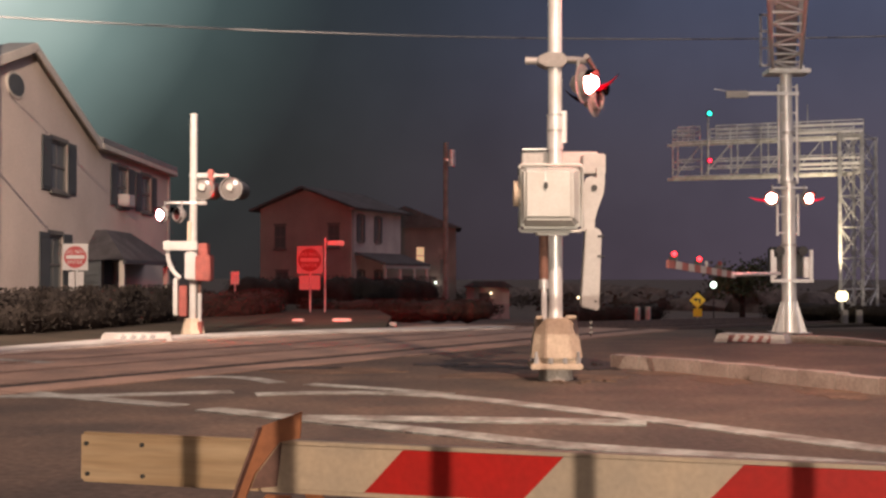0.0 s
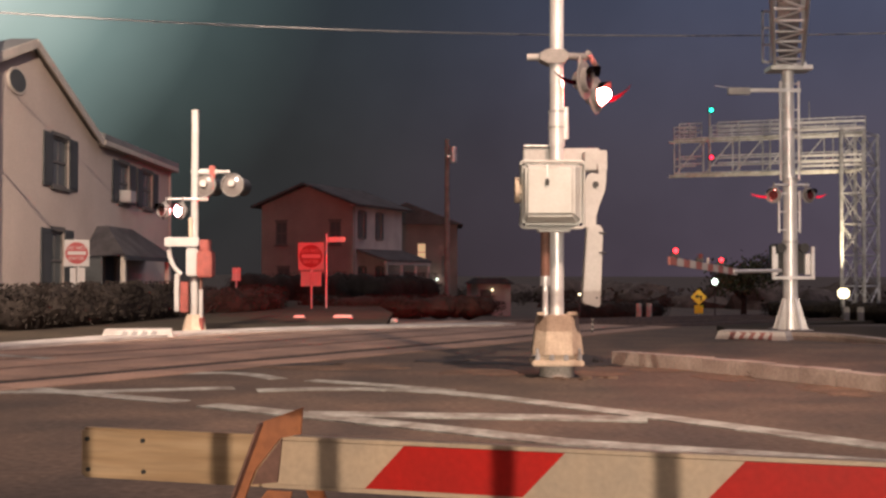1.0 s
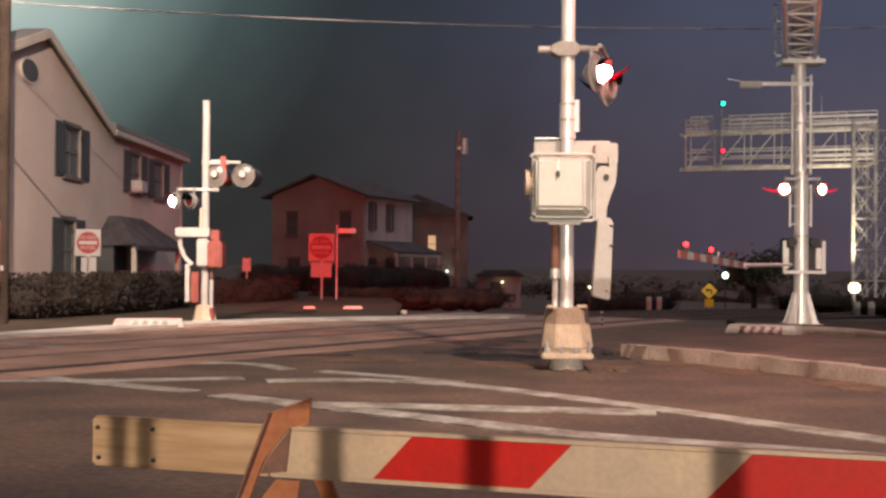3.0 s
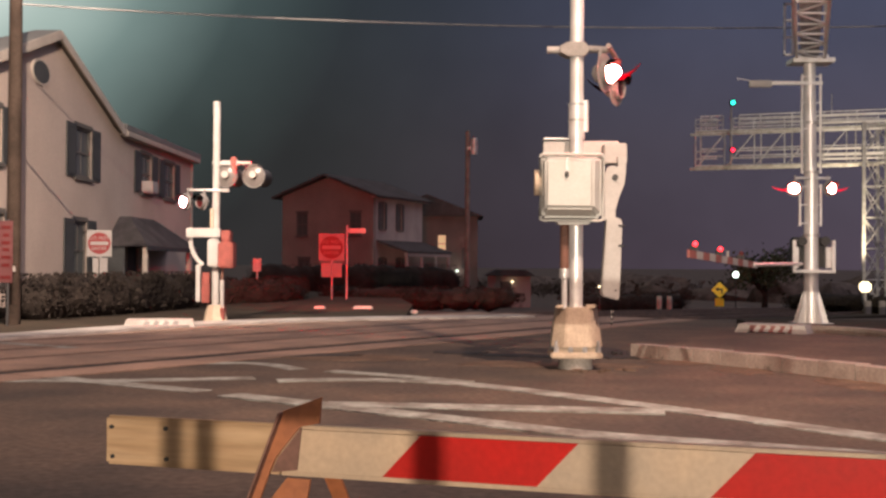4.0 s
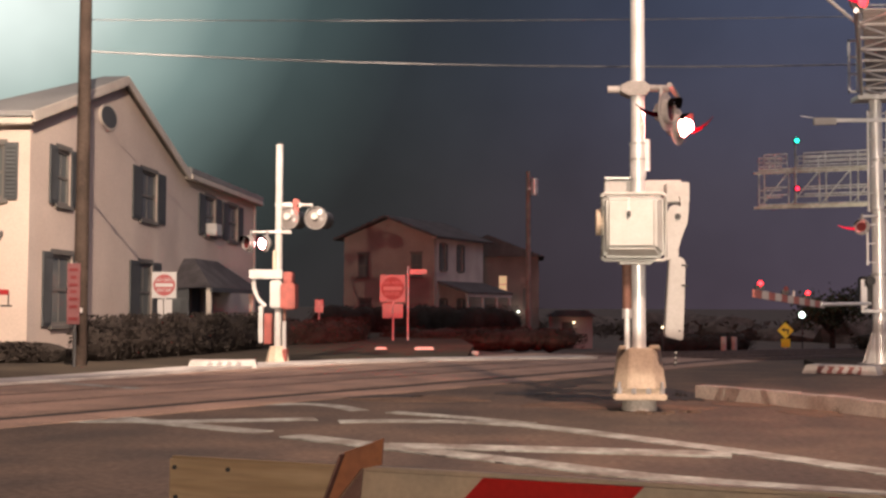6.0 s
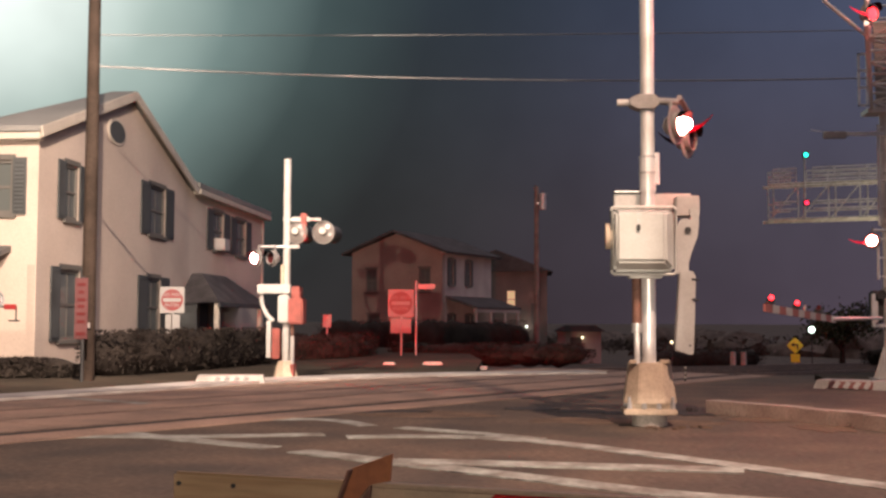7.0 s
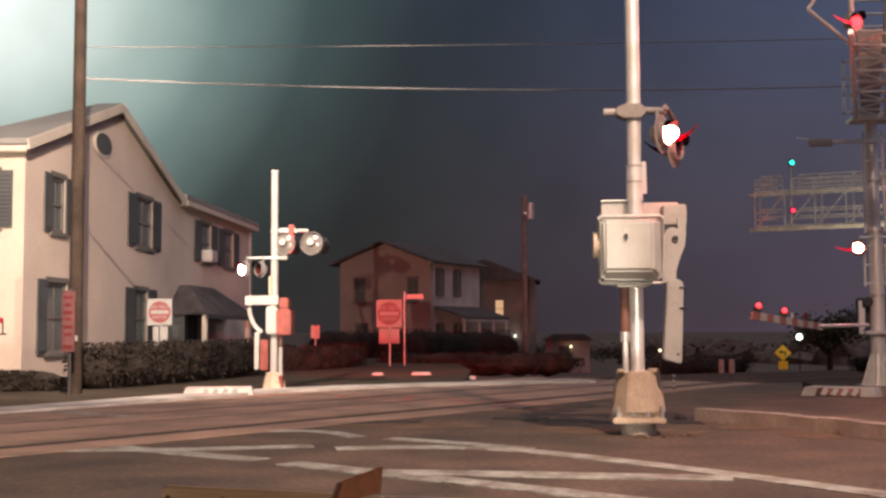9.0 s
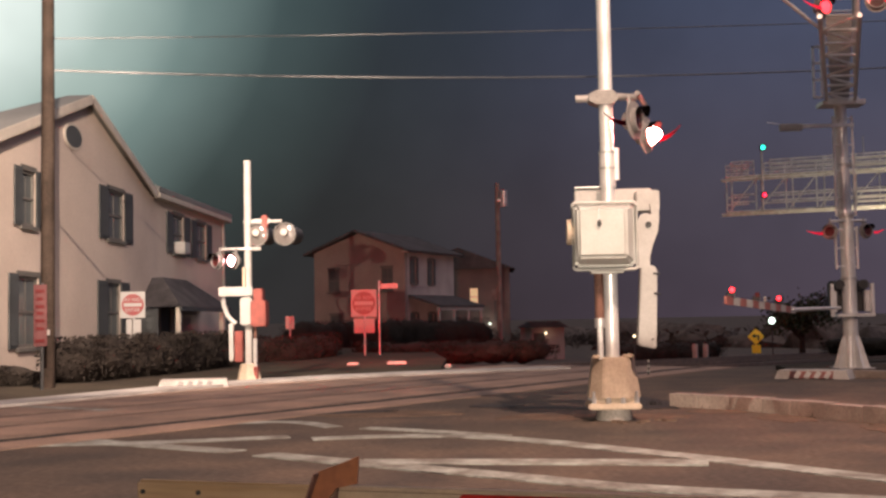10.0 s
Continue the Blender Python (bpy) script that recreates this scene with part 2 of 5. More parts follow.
REFLECTOR = glowing("headlight_reflector", (1.0, 0.82, 0.66), 4.5e4)
WARM_GLOW = glowing("warm_lamp_glow", (1.0, 0.80, 0.50), 3.2)
WINTRIM = surface("window_trim_paint", (0.13, 0.12, 0.105), 0.7, 0, 30, 2, 0.12, 0.1)
COOL_GLOW = glowing("cool_lamp_glow", (0.8, 1.0, 0.85), 4)
CAST = surface("grey_casting", (0.26, 0.245, 0.23), 0.6, 0.3, 40, 5, 0.2, 0.15)
WINDOW_GLOW = glowing("lit_blind", (1.0, 0.66, 0.36), 0.42)


# ---- mesh helpers ----
def box(bm, x0, x1, y0, y1, z0, z1, bevel=0.0):
    made = bmesh.ops.create_cube(bm, size=1, matrix=Matrix.Translation(((x0 + x1) / 2, (y0 + y1) / 2, (z0 + z1) / 2)) @ Matrix.Diagonal((x1 - x0, y1 - y0, z1 - z0, 1)))
    if bevel:
        edges = list({e for v in made["verts"] for e in v.link_edges})
        bmesh.ops.bevel(bm, geom=edges, offset=bevel, segments=2, affect="EDGES")
    return bm


def rod(bm, p, q, r0, r1=None, n=14):
    """A closed round bar from p to q."""
    p, q = Vector(p), Vector(q)
    turn = (q - p).to_track_quat("Z", "Y").to_matrix().to_4x4()
    bmesh.ops.create_cone(bm, cap_ends=True, segments=n, radius1=r0, radius2=r0 if r1 is None else r1, depth=(q - p).length,
                          matrix=Matrix.Translation((p + q) / 2) @ turn)
    return bm


def pipe(bm, pts, r, n=8):
    """One unbroken round tube through the points."""
    pts = [Vector(p) for p in pts]
    rings = []
    for i, p in enumerate(pts):
        turn = (pts[min(i + 1, len(pts) - 1)] - pts[max(i - 1, 0)]).to_track_quat("Z", "Y").to_matrix()
        rings.append([bm.verts.new(p + turn @ Vector((r * math.cos(2 * math.pi * k / n), r * math.sin(2 * math.pi * k / n), 0))) for k in range(n)])
    for a, b in zip(rings, rings[1:]):
        for k in range(n):
            bm.faces.new((a[k], a[(k + 1) % n], b[(k + 1) % n], b[k]))
    bm.faces.new(rings[0][::-1]), bm.faces.new(rings[-1])
    return bm


def plank(bm, p, q, wide, thick, up=(0, 0, 1)):
    """A flat bar from p to q, wide along up, thick across."""
    p, q, up = Vector(p), Vector(q), Vector(up)
    d = (q - p).normalized()
    side = d.cross(up).normalized()
    up = side.cross(d)
    vs = [bm.verts.new(c + up * (a * wide / 2) + side * (b * thick / 2)) for c in (p, q) for a, b in ((-1, -1), (1, -1), (1, 1), (-1, 1))]
    for f in ((3, 2, 1, 0), (4, 5, 6, 7), (0, 1, 5, 4), (1, 2, 6, 5), (2, 3, 7, 6), (3, 0, 4, 7)):
        bm.faces.new([vs[i] for i in f])
    return bm


def slab(bm, outline, z0, z1, plane="XY"):
    """A flat piece with that outline; plane XY rises in z, XZ goes in y, YZ goes in x."""
    put = {"XY": lambda a, b, c: (a, b, c), "XZ": lambda a, b, c: (a, c, b), "YZ": lambda a, b, c: (c, a, b)}[plane]
    lo = [bm.verts.new(put(a, b, z0)) for a, b in outline]
    hi = [bm.verts.new(put(a, b, z1)) for a, b in outline]
    bm.faces.new(lo[::-1]), bm.faces.new(hi)
    for i in range(len(lo)):
        j = (i + 1) % len(lo)
        bm.faces.new((lo[i], lo[j], hi[j], hi[i]))
    bmesh.ops.recalc_face_normals(bm, faces=bm.faces)
    return bm


def ring(cx, cy, rx, ry=None, n=24):
    return [(cx + rx * math.cos(2 * math.pi * i / n), cy + (ry or rx) * math.sin(2 * math.pi * i / n)) for i in range(n)]


def mesh_of(name, bm, *mats):
    bmesh.ops.recalc_face_normals(bm, faces=bm.faces)
    me = bpy.data.meshes.new(name)
    bm.to_mesh(me)
    bm.free()
    for m in mats:
        me.materials.append(m)
    return me


def smooth(ob, limit=40):
    me = ob.data
    for p in me.polygons:
        p.use_smooth = True
    me.set_sharp_from_angle(angle=radians(limit))
    return ob


def part(name, bm, material, parent, label="", m=None):
    mats = material if isinstance(material, (list, tuple)) else [material]
    ob = smooth(new(name, mesh_of(name, bm, *mats)))
    ob.parent = parent
    if m is not None:
        ob.matrix_basis = m
    return tagged(ob, label)


def thing(name, m, label, category, group="", kind=""):
    ob = new(name)
    ob.empty_display_size = 0.2
    ob.matrix_basis = m
    return tagged(ob, label, category, group, kind)


def single(name, bm, material, label="", category="", group="", kind="", m=None):
    mats = material if isinstance(material, (list, tuple)) else [material]
    ob = smooth(new(name, mesh_of(name, bm, *mats)))
    if m is not None:
        ob.matrix_basis = m
    return tagged(ob, label, category, group, kind)


def B():
    return bmesh.new()


def letter(char, size, depth=0.004):
    """One letter in the built-in font as a mesh in the XZ plane, facing -y, and its width."""
    cu = bpy.data.curves.new("letters", "FONT")
    cu.body, cu.size, cu.extrude, cu.align_y = char, size, depth, "CENTER"
    tmp = new("letters", cu)
    me = bpy.data.meshes.new_from_object(tmp.evaluated_get(bpy.context.evaluated_depsgraph_get()))
    bpy.data.objects.remove(tmp)
    bm = bmesh.new()
    bm.from_mesh(me)
    bmesh.ops.transform(bm, matrix=pose(0, 0, 0, 90, 0, 0), verts=bm.verts)
    return bm, max(v.co.x for v in bm.verts)


def word(body, size, material, parent, y, z):
    """Letters side by side, centred on x = 0."""
    made = [(None, size * 0.3) if c == " " else letter(c, size) for c in body]
    x = -sum(w + size * 0.08 for _, w in made) / 2
    for bm, w in made:
        if bm:
            part("letter", bm, material, parent, "", pose(x, y, z))
        x += w + size * 0.08


# ---- ground, road, track ----
def blend(a, b, v):
    u = min(1.0, max(0.0, (v - a) / (b - a)))
    return u * u * (3 - 2 * u)


def ground_z(x, y):
    """Level up to the tracks, then the land falls away behind them."""
    return -min(max(0.0, y - 25.5) * 0.036, 1.9) * (0.35 + 0.65 * blend(-8, 3, x))


def build_ground():
    xs = sorted({*[-600, -300, -150, -80, -50, -35], *[i * 2.0 for i in range(-14, 19)], *[45, 60, 80, 150, 300, 600]})
    ys = sorted({*[-60, -30, -12], *[i * 2.0 for i in range(-3, 13)], *[25.5 + i * 2.5 for i in range(0, 24)], *[100, 130, 180, 300, 600, 1200]})
    bm = B()
    grid = [[bm.verts.new((x, y, ground_z(x, y))) for y in ys] for x in xs]
    for i in range(len(xs) - 1):
        for j in range(len(ys) - 1):
            bm.faces.new((grid[i][j], grid[i + 1][j], grid[i + 1][j + 1], grid[i][j + 1]))
    return single("ground", bm, ASPHALT, "worn dark asphalt road surface at a level crossing", "ground", "", "structure")


build_ground()


def strip(bm, line, wide, z0, z1):
    """A raised band along a line of (x, y)."""
    pts = [Vector((x, y)) for x, y in line]
    left, right = [], []
    for i, p in enumerate(pts):
        d = (pts[min(i + 1, len(pts) - 1)] - pts[max(i - 1, 0)]).normalized()
        n = Vector((-d.y, d.x)) * wide / 2
        left.append(p + n), right.append(p - n)
    a = [[bm.verts.new((p.x, p.y, z)) for p in side] for side in (left, right) for z in (z0, z1)]
    for i in range(len(pts) - 1):
        for u, v in ((0, 1), (1, 3), (3, 2), (2, 0)):
            bm.faces.new((a[u][i], a[u][i + 1], a[v][i + 1], a[v][i]))
    bm.faces.new((a[0][0], a[1][0], a[3][0], a[2][0])), bm.faces.new((a[0][-1], a[2][-1], a[3][-1], a[1][-1]))
    return bm


def bend(line, n=6):
    """A smoother line through the given points."""
    pts = [Vector(p) for p in line]
    out = []
    for i in range(len(pts) - 1):
        p0, p1, p2, p3 = pts[max(i - 1, 0)], pts[i], pts[i + 1], pts[min(i + 2, len(pts) - 1)]
        for s in range(n):
            u = s / n
            out.append(0.5 * (2 * p1 + (p2 - p0) * u + (2 * p0 - 5 * p1 + 4 * p2 - p3) * u * u + (3 * p1 - p0 - 3 * p2 + p3) * u ** 3))
    return [tuple(p) for p in out + [pts[-1]]]


def build_markings():
    """Worn white lines of the painted gore before the crossing."""
    lines = (
        ([(-8.0, 9.4), (-4.54, 12.08), (-3.99, 13.20), (-2.54, 13.75), (-1.83, 12.98)], 0.17),
        ([(-9.0, 11.3), (-4.33, 11.52), (-3.25, 11.63), (-2.14, 11.97)], 0.21),
        ([(-6.0, 13.0), (-4.25, 11.91), (-3.79, 11.57), (-2.39, 10.66)], 0.20),
        ([(-1.86, 11.70), (-0.94, 11.86), (0.09, 11.45), (1.56, 9.81), (2.99, 7.96), (4.6, 6.0)], 0.20),
        ([(-1.45, 12.78), (-0.49, 12.14), (0.05, 11.68)], 0.16),
        ([(-2.07, 10.39), (-1.33, 9.81), (0.07, 8.76), (0.88, 8.12), (2.11, 7.55), (3.4, 6.9)], 0.21),
        ([(-1.15, 9.73), (0.07, 9.62), (0.98, 9.50), (1.62, 9.40)], 0.24),
        ([(-7.6, 17.4), (-5.3, 15.9)], 0.16),
    )
    for i, (line, wide) in enumerate(lines):
        single("road_marking", strip(B(), bend(line), wide * 1.4, 0.0, 0.0045 + 0.0012 * i), PAINT_LINE, "worn white painted line on the road", "road marking", "gore lines", "structure")


build_markings()


def build_patches():
    """Dark flat patches for cracks, hollows and their shade, and pale dirt washed up beside the mast and the kerb."""
    rng = random.Random(5)

    def blot(cx, cy, rx, ry, z, n=26):
        out = []
        for i in range(n):
            a, r = 2 * math.pi * i / n, rng.uniform(0.70, 1.15)
            out.append((cx + rx * r * math.cos(a), cy + ry * r * math.sin(a)))
        return slab(B(), out, 0.0, z)
    for i, (cx, cy, rx, ry) in enumerate(((0.70, 13.85, 0.85, 0.42), (1.75, 13.75, 0.50, 0.38), (2.62, 14.25, 0.42, 0.32), (3.15, 13.2, 0.35, 0.45), (3.9, 11.8, 0.30, 0.6), (-1.3, 14.6, 0.9, 0.45))):
        single("dirt_patch", blot(cx, cy, rx, ry, 0.0030 + 0.0006 * i), DIRT, "pale reddish dirt washed over the asphalt", "dirt patch", "dirt patches", "structure")
    # dark patches put where hollows and the kerb's end lie in shade
    for i, (cx, cy, rx, ry) in enumerate(((-0.05, 15.70, 0.36, 0.30), (0.62, 15.25, 0.50, 0.20), (1.05, 15.05, 0.22, 0.16), (2.02, 15.7, 0.30, 1.05), (-2.2, 15.0, 0.9, 0.3))):
        single("dark_patch", blot(cx, cy, rx, ry, 0.0075 + 0.0006 * i), DARKPATCH, "flat dark patch for a hollow and its shade", "road patch", "tar patches", "structure")
    for i in range(6):
        x, y = 1.25 + 0.12 * i + rng.uniform(-0.05, 0.05), 13.05 + rng.uniform(-0.22, 0.18)
        chip = slab(B(), [(0.09 * rng.uniform(0.4, 1) * math.cos(a), 0.07 * rng.uniform(0.4, 1) * math.sin(a)) for a in (0.2, 1.2, 2.3, 3.4, 4.4, 5.5)], 0.0, rng.uniform(0.012, 0.028))
        single("concrete_chip", chip, DIRT, "broken chip of concrete at the mast foot", "rubble", "concrete chips", "", pose(x, y, 0.0, 0, 0, rng.uniform(0, 360)))


build_patches()

TRACK_DIR = Vector((0.556, 0.831))
TRACK_SIDE = Vector((-0.831, 0.556))
TRACK_AT = Vector((-2.29, 16.27))


def along(s, off):
    p = TRACK_AT + TRACK_DIR * s + TRACK_SIDE * off
    return (p.x, p.y)


def build_track():
    track = thing("railway_track", pose(*along(0, 0.7), 0), "steel rails set in a brown paved crossing", "railway track", "", "structure")
    base = Matrix.Translation(-Vector((*along(0, 0.7), 0)))
    for off in (0.0, 1.435, 2.75, 4.185):
        # beyond the paving the land falls away and the track runs on its own bank
        part("rail", strip(B(), [along(s, off) for s in (-16, 0, 12)], 0.07, 0.0, 0.018), RAIL, track, "", base)
        far_rail = B()
        plank(far_rail, (*along(12, off), -0.015), (*along(62, off), -1.015), 0.07, 0.075)
        part("rail", far_rail, RAIL, track, "", base)
        for side in (-0.075, 0.075):
            part("flangeway", strip(B(), [along(s, off + side) for s in (-16, 0, 11)], 0.075, 0.0, 0.007), GROOVE if off == 0.0 else DUSTY, track, "", base)
    # flat strips that widen the line along two rails
    part("flangeway", strip(B(), [along(s, -0.195) for s in (-16, 0, 11)], 0.13, 0.0, 0.0125), GROOVE, track, "wide dark strip before the rail", base)
    part("flangeway", strip(B(), [along(s, 2.62) for s in (-16, 0, 11)], 0.10, 0.0, 0.0125), DUSTY, track, "wide brown strip before the rail", base)
    for a, b in ((-0.9, -0.262), (0.13, 1.30), (1.56, 2.62), (2.88, 4.06), (4.31, 5.0)):
        for i in range(-6, 5):
            part("crossing_panel", strip(B(), [along(i * 2.4, (a + b) / 2), along(i * 2.4 + 2.38, (a + b) / 2)], b - a, 0.0, 0.011), CROSSING, track, "", base)
    bank = B()
    rim = [(12, -1.2, -0.05), (12, 5.4, -0.05), (70, 5.4, -1.21), (70, -1.2, -1.21)]
    lo = [bank.verts.new((*along(u, w), -2.6)) for u, w, z in rim]
    hi = [bank.verts.new((*along(u, w), z)) for u, w, z in rim]
    bank.faces.new(lo[::-1]), bank.faces.new(hi)
    for i in range(4):
        bank.faces.new((lo[i], lo[(i + 1) % 4], hi[(i + 1) % 4], hi[i]))
    part("ballast_bank", bank, GRASS, track, "dark stony bank under the rails", base)


build_track()


def build_kerbs():
    """Kerb of the island beside the signal mast, stone by stone, and the raised fill behind it."""
    line = bend([(2.24, 15.25), (2.90, 14.45), (3.39, 13.65), (3.90, 12.70), (4.41, 11.70), (5.0, 10.2), (5.4, 8.6)], 4)
    island = thing("kerb_island", pose(3.4, 13.6, 0), "raised traffic island with a worn concrete kerb", "traffic island", "", "structure")
    base = pose(-3.4, -13.6, 0)
    for i in range(0, len(line) - 1, 2):
        seg = line[i:i + 3]
        z = 0.165 + 0.006 * math.sin(i * 1.7)
        seg = [tuple(Vector(seg[0]) + (Vector(seg[1]) - Vector(seg[0])) * 0.02)] + seg[1:-1] + [tuple(Vector(seg[-1]) - (Vector(seg[-1]) - Vector(seg[-2])) * 0.02)]
        part("kerbstone", strip(B(), seg, 0.22, -0.02, z), KERB, island, "", base)
    fill = [(x + 0.08, y + 0.06) for x, y in line] + [(9.5, 9.0), (9.0, 13.0), (6.9, 17.5), (5.4, 18.6), (3.4, 17.2)]
    part("island_fill", slab(B(), fill, -0.02, 0.11), ASPHALT, island, "brown trodden fill behind the kerb", base)
    far = thing("kerb_island", pose(7.5, 21, 0), "low concrete island at the cantilever mast", "traffic island", "", "structure")
    fb = pose(-7.5, -21, 0)
    line2 = bend([(5.35, 21.4), (6.3, 21.05), (6.8, 20.4), (7.0, 19.4), (7.05, 18.2), (7.2, 16.4)], 3)
    for i in range(0, len(line2) - 1, 3):
        part("kerbstone", strip(B(), line2[i:i + 4], 0.22, -0.02, 0.13), KERB, far, "", fb)
    part("island_fill", slab(B(), [(x + 0.05, y + 0.08) for x, y in line2] + [(12, 16.5), (12, 24), (5.6, 24.2)], -0.3, 0.10), GRASS, far, "", fb)
    # noses with painted stripes
    for x, y, length, turn, red in ((5.55, 21.05, 1.35, -28, True), (-5.55, 21.35, 1.35, 12, False)):
        nose = thing("island_nose", pose(x, y, 0, 0, 0, turn), "low sloped concrete island nose with painted stripes", "island nose", "striped noses", "structure")
        out = [(-length / 2, -0.35), (length / 2, -0.35), (length / 2, 0.45), (-length / 2, 0.45)]
        bm = B()
        lo = [bm.verts.new((a, b, -0.1)) for a, b in out]
        hi = [bm.verts.new((a * 0.86, b * 0.7, 0.15)) for a, b in out]
        bm.faces.new(lo[::-1]), bm.faces.new(hi)
        for i in range(4):
            bm.faces.new((lo[i], lo[(i + 1) % 4], hi[(i + 1) % 4], hi[i]))
        part("body", bm, PALE, nose)
        if red:
            field = B()
            plank(field, (0.0, -0.333, 0.015), (0.0, -0.268, 0.13), 0.74, 0.010, (1, 0, 0))
            part("stripe_field", field, REDGATE, nose, "red painted field")
        for i in range(4):
            u = -0.26 + i * 0.17
            st = B()
            plank(st, (u, -0.340, 0.02), (u + 0.06, -0.280, 0.125), 0.085, 0.012, (1, 0, 0))
            part("stripe", st, PALE if red else CAST, nose, "white stripe" if red else "dark grey stripe")
    # pale pavement along the far edge of the road
    edge = bend([(-14, 8.5), (-9.5, 13.5), (-7.0, 17.9), (-5.0, 22.0), (-2.2, 24.6), (1.4, 26.4)], 4)
    single("pavement", strip(B(), edge, 0.9, -0.25, 0.055), PALE, "pale concrete pavement edge along the road", "pavement", "", "structure")
    yard = edge[:-3] + [(-1.5, 34), (-3, 48), (-40, 60), (-40, 8.5)]
    single("lawn", slab(B(), yard, -1.2, 0.02), GRASS, "dark grass and soil in front of the house", "lawn", "", "structure")


build_kerbs()


# ---- crossing signals ----
def lathe(bm, profile, n=20, at=(0, 0, 0), closed=True):
    """A ring turned round the y axis from a profile of (radius, y)."""
    rings = []
    for r, y in profile:
        rings.append([bm.verts.new((at[0] + r * math.cos(2 * math.pi * i / n), at[1] + y, at[2] + r * math.sin(2 * math.pi * i / n))) for i in range(n)])
    m = len(rings)
    for a in range(m if closed else m - 1):
        p, q = rings[a], rings[(a + 1) % m]
        for i in range(n):
            bm.faces.new((p[i], p[(i + 1) % n], q[(i + 1) % n], q[i]))
    return bm


def lens_mesh(r, dome, outer=None):
    """A round lamp insert: domed on its lit side, flat and dark on the other."""
    bm = B()
    n = 20
    rings = [[bm.verts.new((r * s * math.cos(2 * math.pi * i / n), -dome * (1 - s * s) - 0.012, r * s * math.sin(2 * math.pi * i / n))) for i in range(n)] for s in (1, 0.75, 0.4)]
    for a in range(2):
        for i in range(n):
            bm.faces.new((rings[a][i], rings[a][(i + 1) % n], rings[a + 1][(i + 1) % n], rings[a + 1][i]))
    bm.faces.new(rings[2])
    back = [bm.verts.new((v.co.x, 0.012, v.co.z)) for v in rings[0]]
    dark = [bm.faces.new(back)]
    for i in range(n):
        dark.append(bm.faces.new((rings[0][i], rings[0][(i + 1) % n], back[(i + 1) % n], back[i])))
    for f in dark:
        f.material_index = 1
    if outer:
        # long narrow red strip swept outwards and up, shaped as the lit lamp's streak
        x0, y0, dy = outer
        line = []
        for i in range(10):
            u = i / 9
            half = 0.026 * (1 - u ** 1.6) + 0.003
            c = Vector((x0, y0 + dy * u, -0.045 + 0.15 * u * u))
            line.append([bm.verts.new(c + Vector((0, 0, w))) for w in (-half, half)] + [bm.verts.new(c + Vector((0.006, 0.006, w))) for w in (half, -half)])
        made = [bm.faces.new((p[i], p[(i + 1) % 4], q[(i + 1) % 4], q[i])) for p, q in zip(line, line[1:]) for i in range(4)]
        made += [bm.faces.new(line[0]), bm.faces.new(line[-1][::-1])]
        for f in made:
            f.material_index = 2
    return bm


FLASHING = {"A": [], "B": []}


def flasher(mast, x, y, z, turn, phase="", r=0.15, plate=0.25, lit=None, off=None, dome=0.07, blade=None, outer=None):
    """A round flashing lamp on mast, its face to -y before the turn. phase: when it is lit."""
    bowl = lathe(B(), [(r + 0.02, -0.07), (r + 0.02, 0.02), (r * 0.8, 0.11), (0.03, 0.15), (0.0305, 0.14), (r * 0.75, 0.10), (r + 0.002, 0.012), (r + 0.002, -0.07)])
    rod(bowl, (0, 0.06, r * 0.6), (0, 0.06, r + 0.16), 0.022, n=8)
    lamp_ob = part("flasher_lamp", bowl, DISC, mast, "round grey flashing lamp", pose(x, y, z, 0, 0, turn))
    part("backing_disc", lathe(B(), [(plate, -0.004), (plate, 0.006), (r + 0.021, 0.006), (r + 0.021, -0.004)], 28), DISC, lamp_ob, "grey backing disc")
    vis = B()
    n = 14
    arc = [(math.radians(20 + 140 * i / n)) for i in range(n + 1)]
    v = [[vis.verts.new((rr * math.cos(a), yy, rr * math.sin(a))) for a in arc] for rr, yy in ((r + 0.022, -0.072), (r + 0.030, -0.072), (r + 0.030, -0.24), (r + 0.022, -0.24))]
    for i in range(n):
        cut = max(0.0, math.sin(arc[i]))
        for ring_i in (2, 3):
            v[ring_i][i].co.y = -0.09 - 0.09 * cut
        for a, b in ((0, 1), (1, 2), (2, 3), (3, 0)):
            vis.faces.new((v[a][i], v[a][i + 1], v[b][i + 1], v[b][i]))
    part("visor", vis, VISOR, lamp_ob, "black visor")
    if blade:
        # curved strip that glows red in place of the glare beside the lamp
        x0, y0, dx, dy = blade
        out = B()
        line = []
        for i in range(10):
            u = i / 9
            half = 0.020 * (1 - u ** 1.6) + 0.003
            c = Vector((x0 + dx * u, y0 + dy * u, -0.035 + 0.07 * u * u))
            line.append([out.verts.new(c + Vector((0, 0, w))) for w in (-half, half)] + [out.verts.new(c + Vector((0.006, 0.006, w))) for w in (half, -half)])
        for p, q in zip(line, line[1:]):
            for i in range(4):
                out.faces.new((p[i], p[(i + 1) % 4], q[(i + 1) % 4], q[i]))
        out.faces.new(line[0]), out.faces.new(line[-1][::-1])
        part("red_streak", out, RED_STREAK, lamp_ob, "thin curved red strip glowing as lamp glare")
    lens = part("lens", lens_mesh(r, dome, outer), [lit or LENS_RED, off or LENS_OFF, RED_SWEEP], lamp_ob, "red lens", pose(0, -0.035, 0, 0, 0, 0 if phase else 180))
    if phase in FLASHING:
        FLASHING[phase].append(lens)
    return lamp_ob


def bolts(mast, places, r=0.018, h=0.03):
    for x, y, z in places:
        part("bolt", rod(B(), (x, y, z), (x, y, z + h), r, n=6), STEEL, mast)


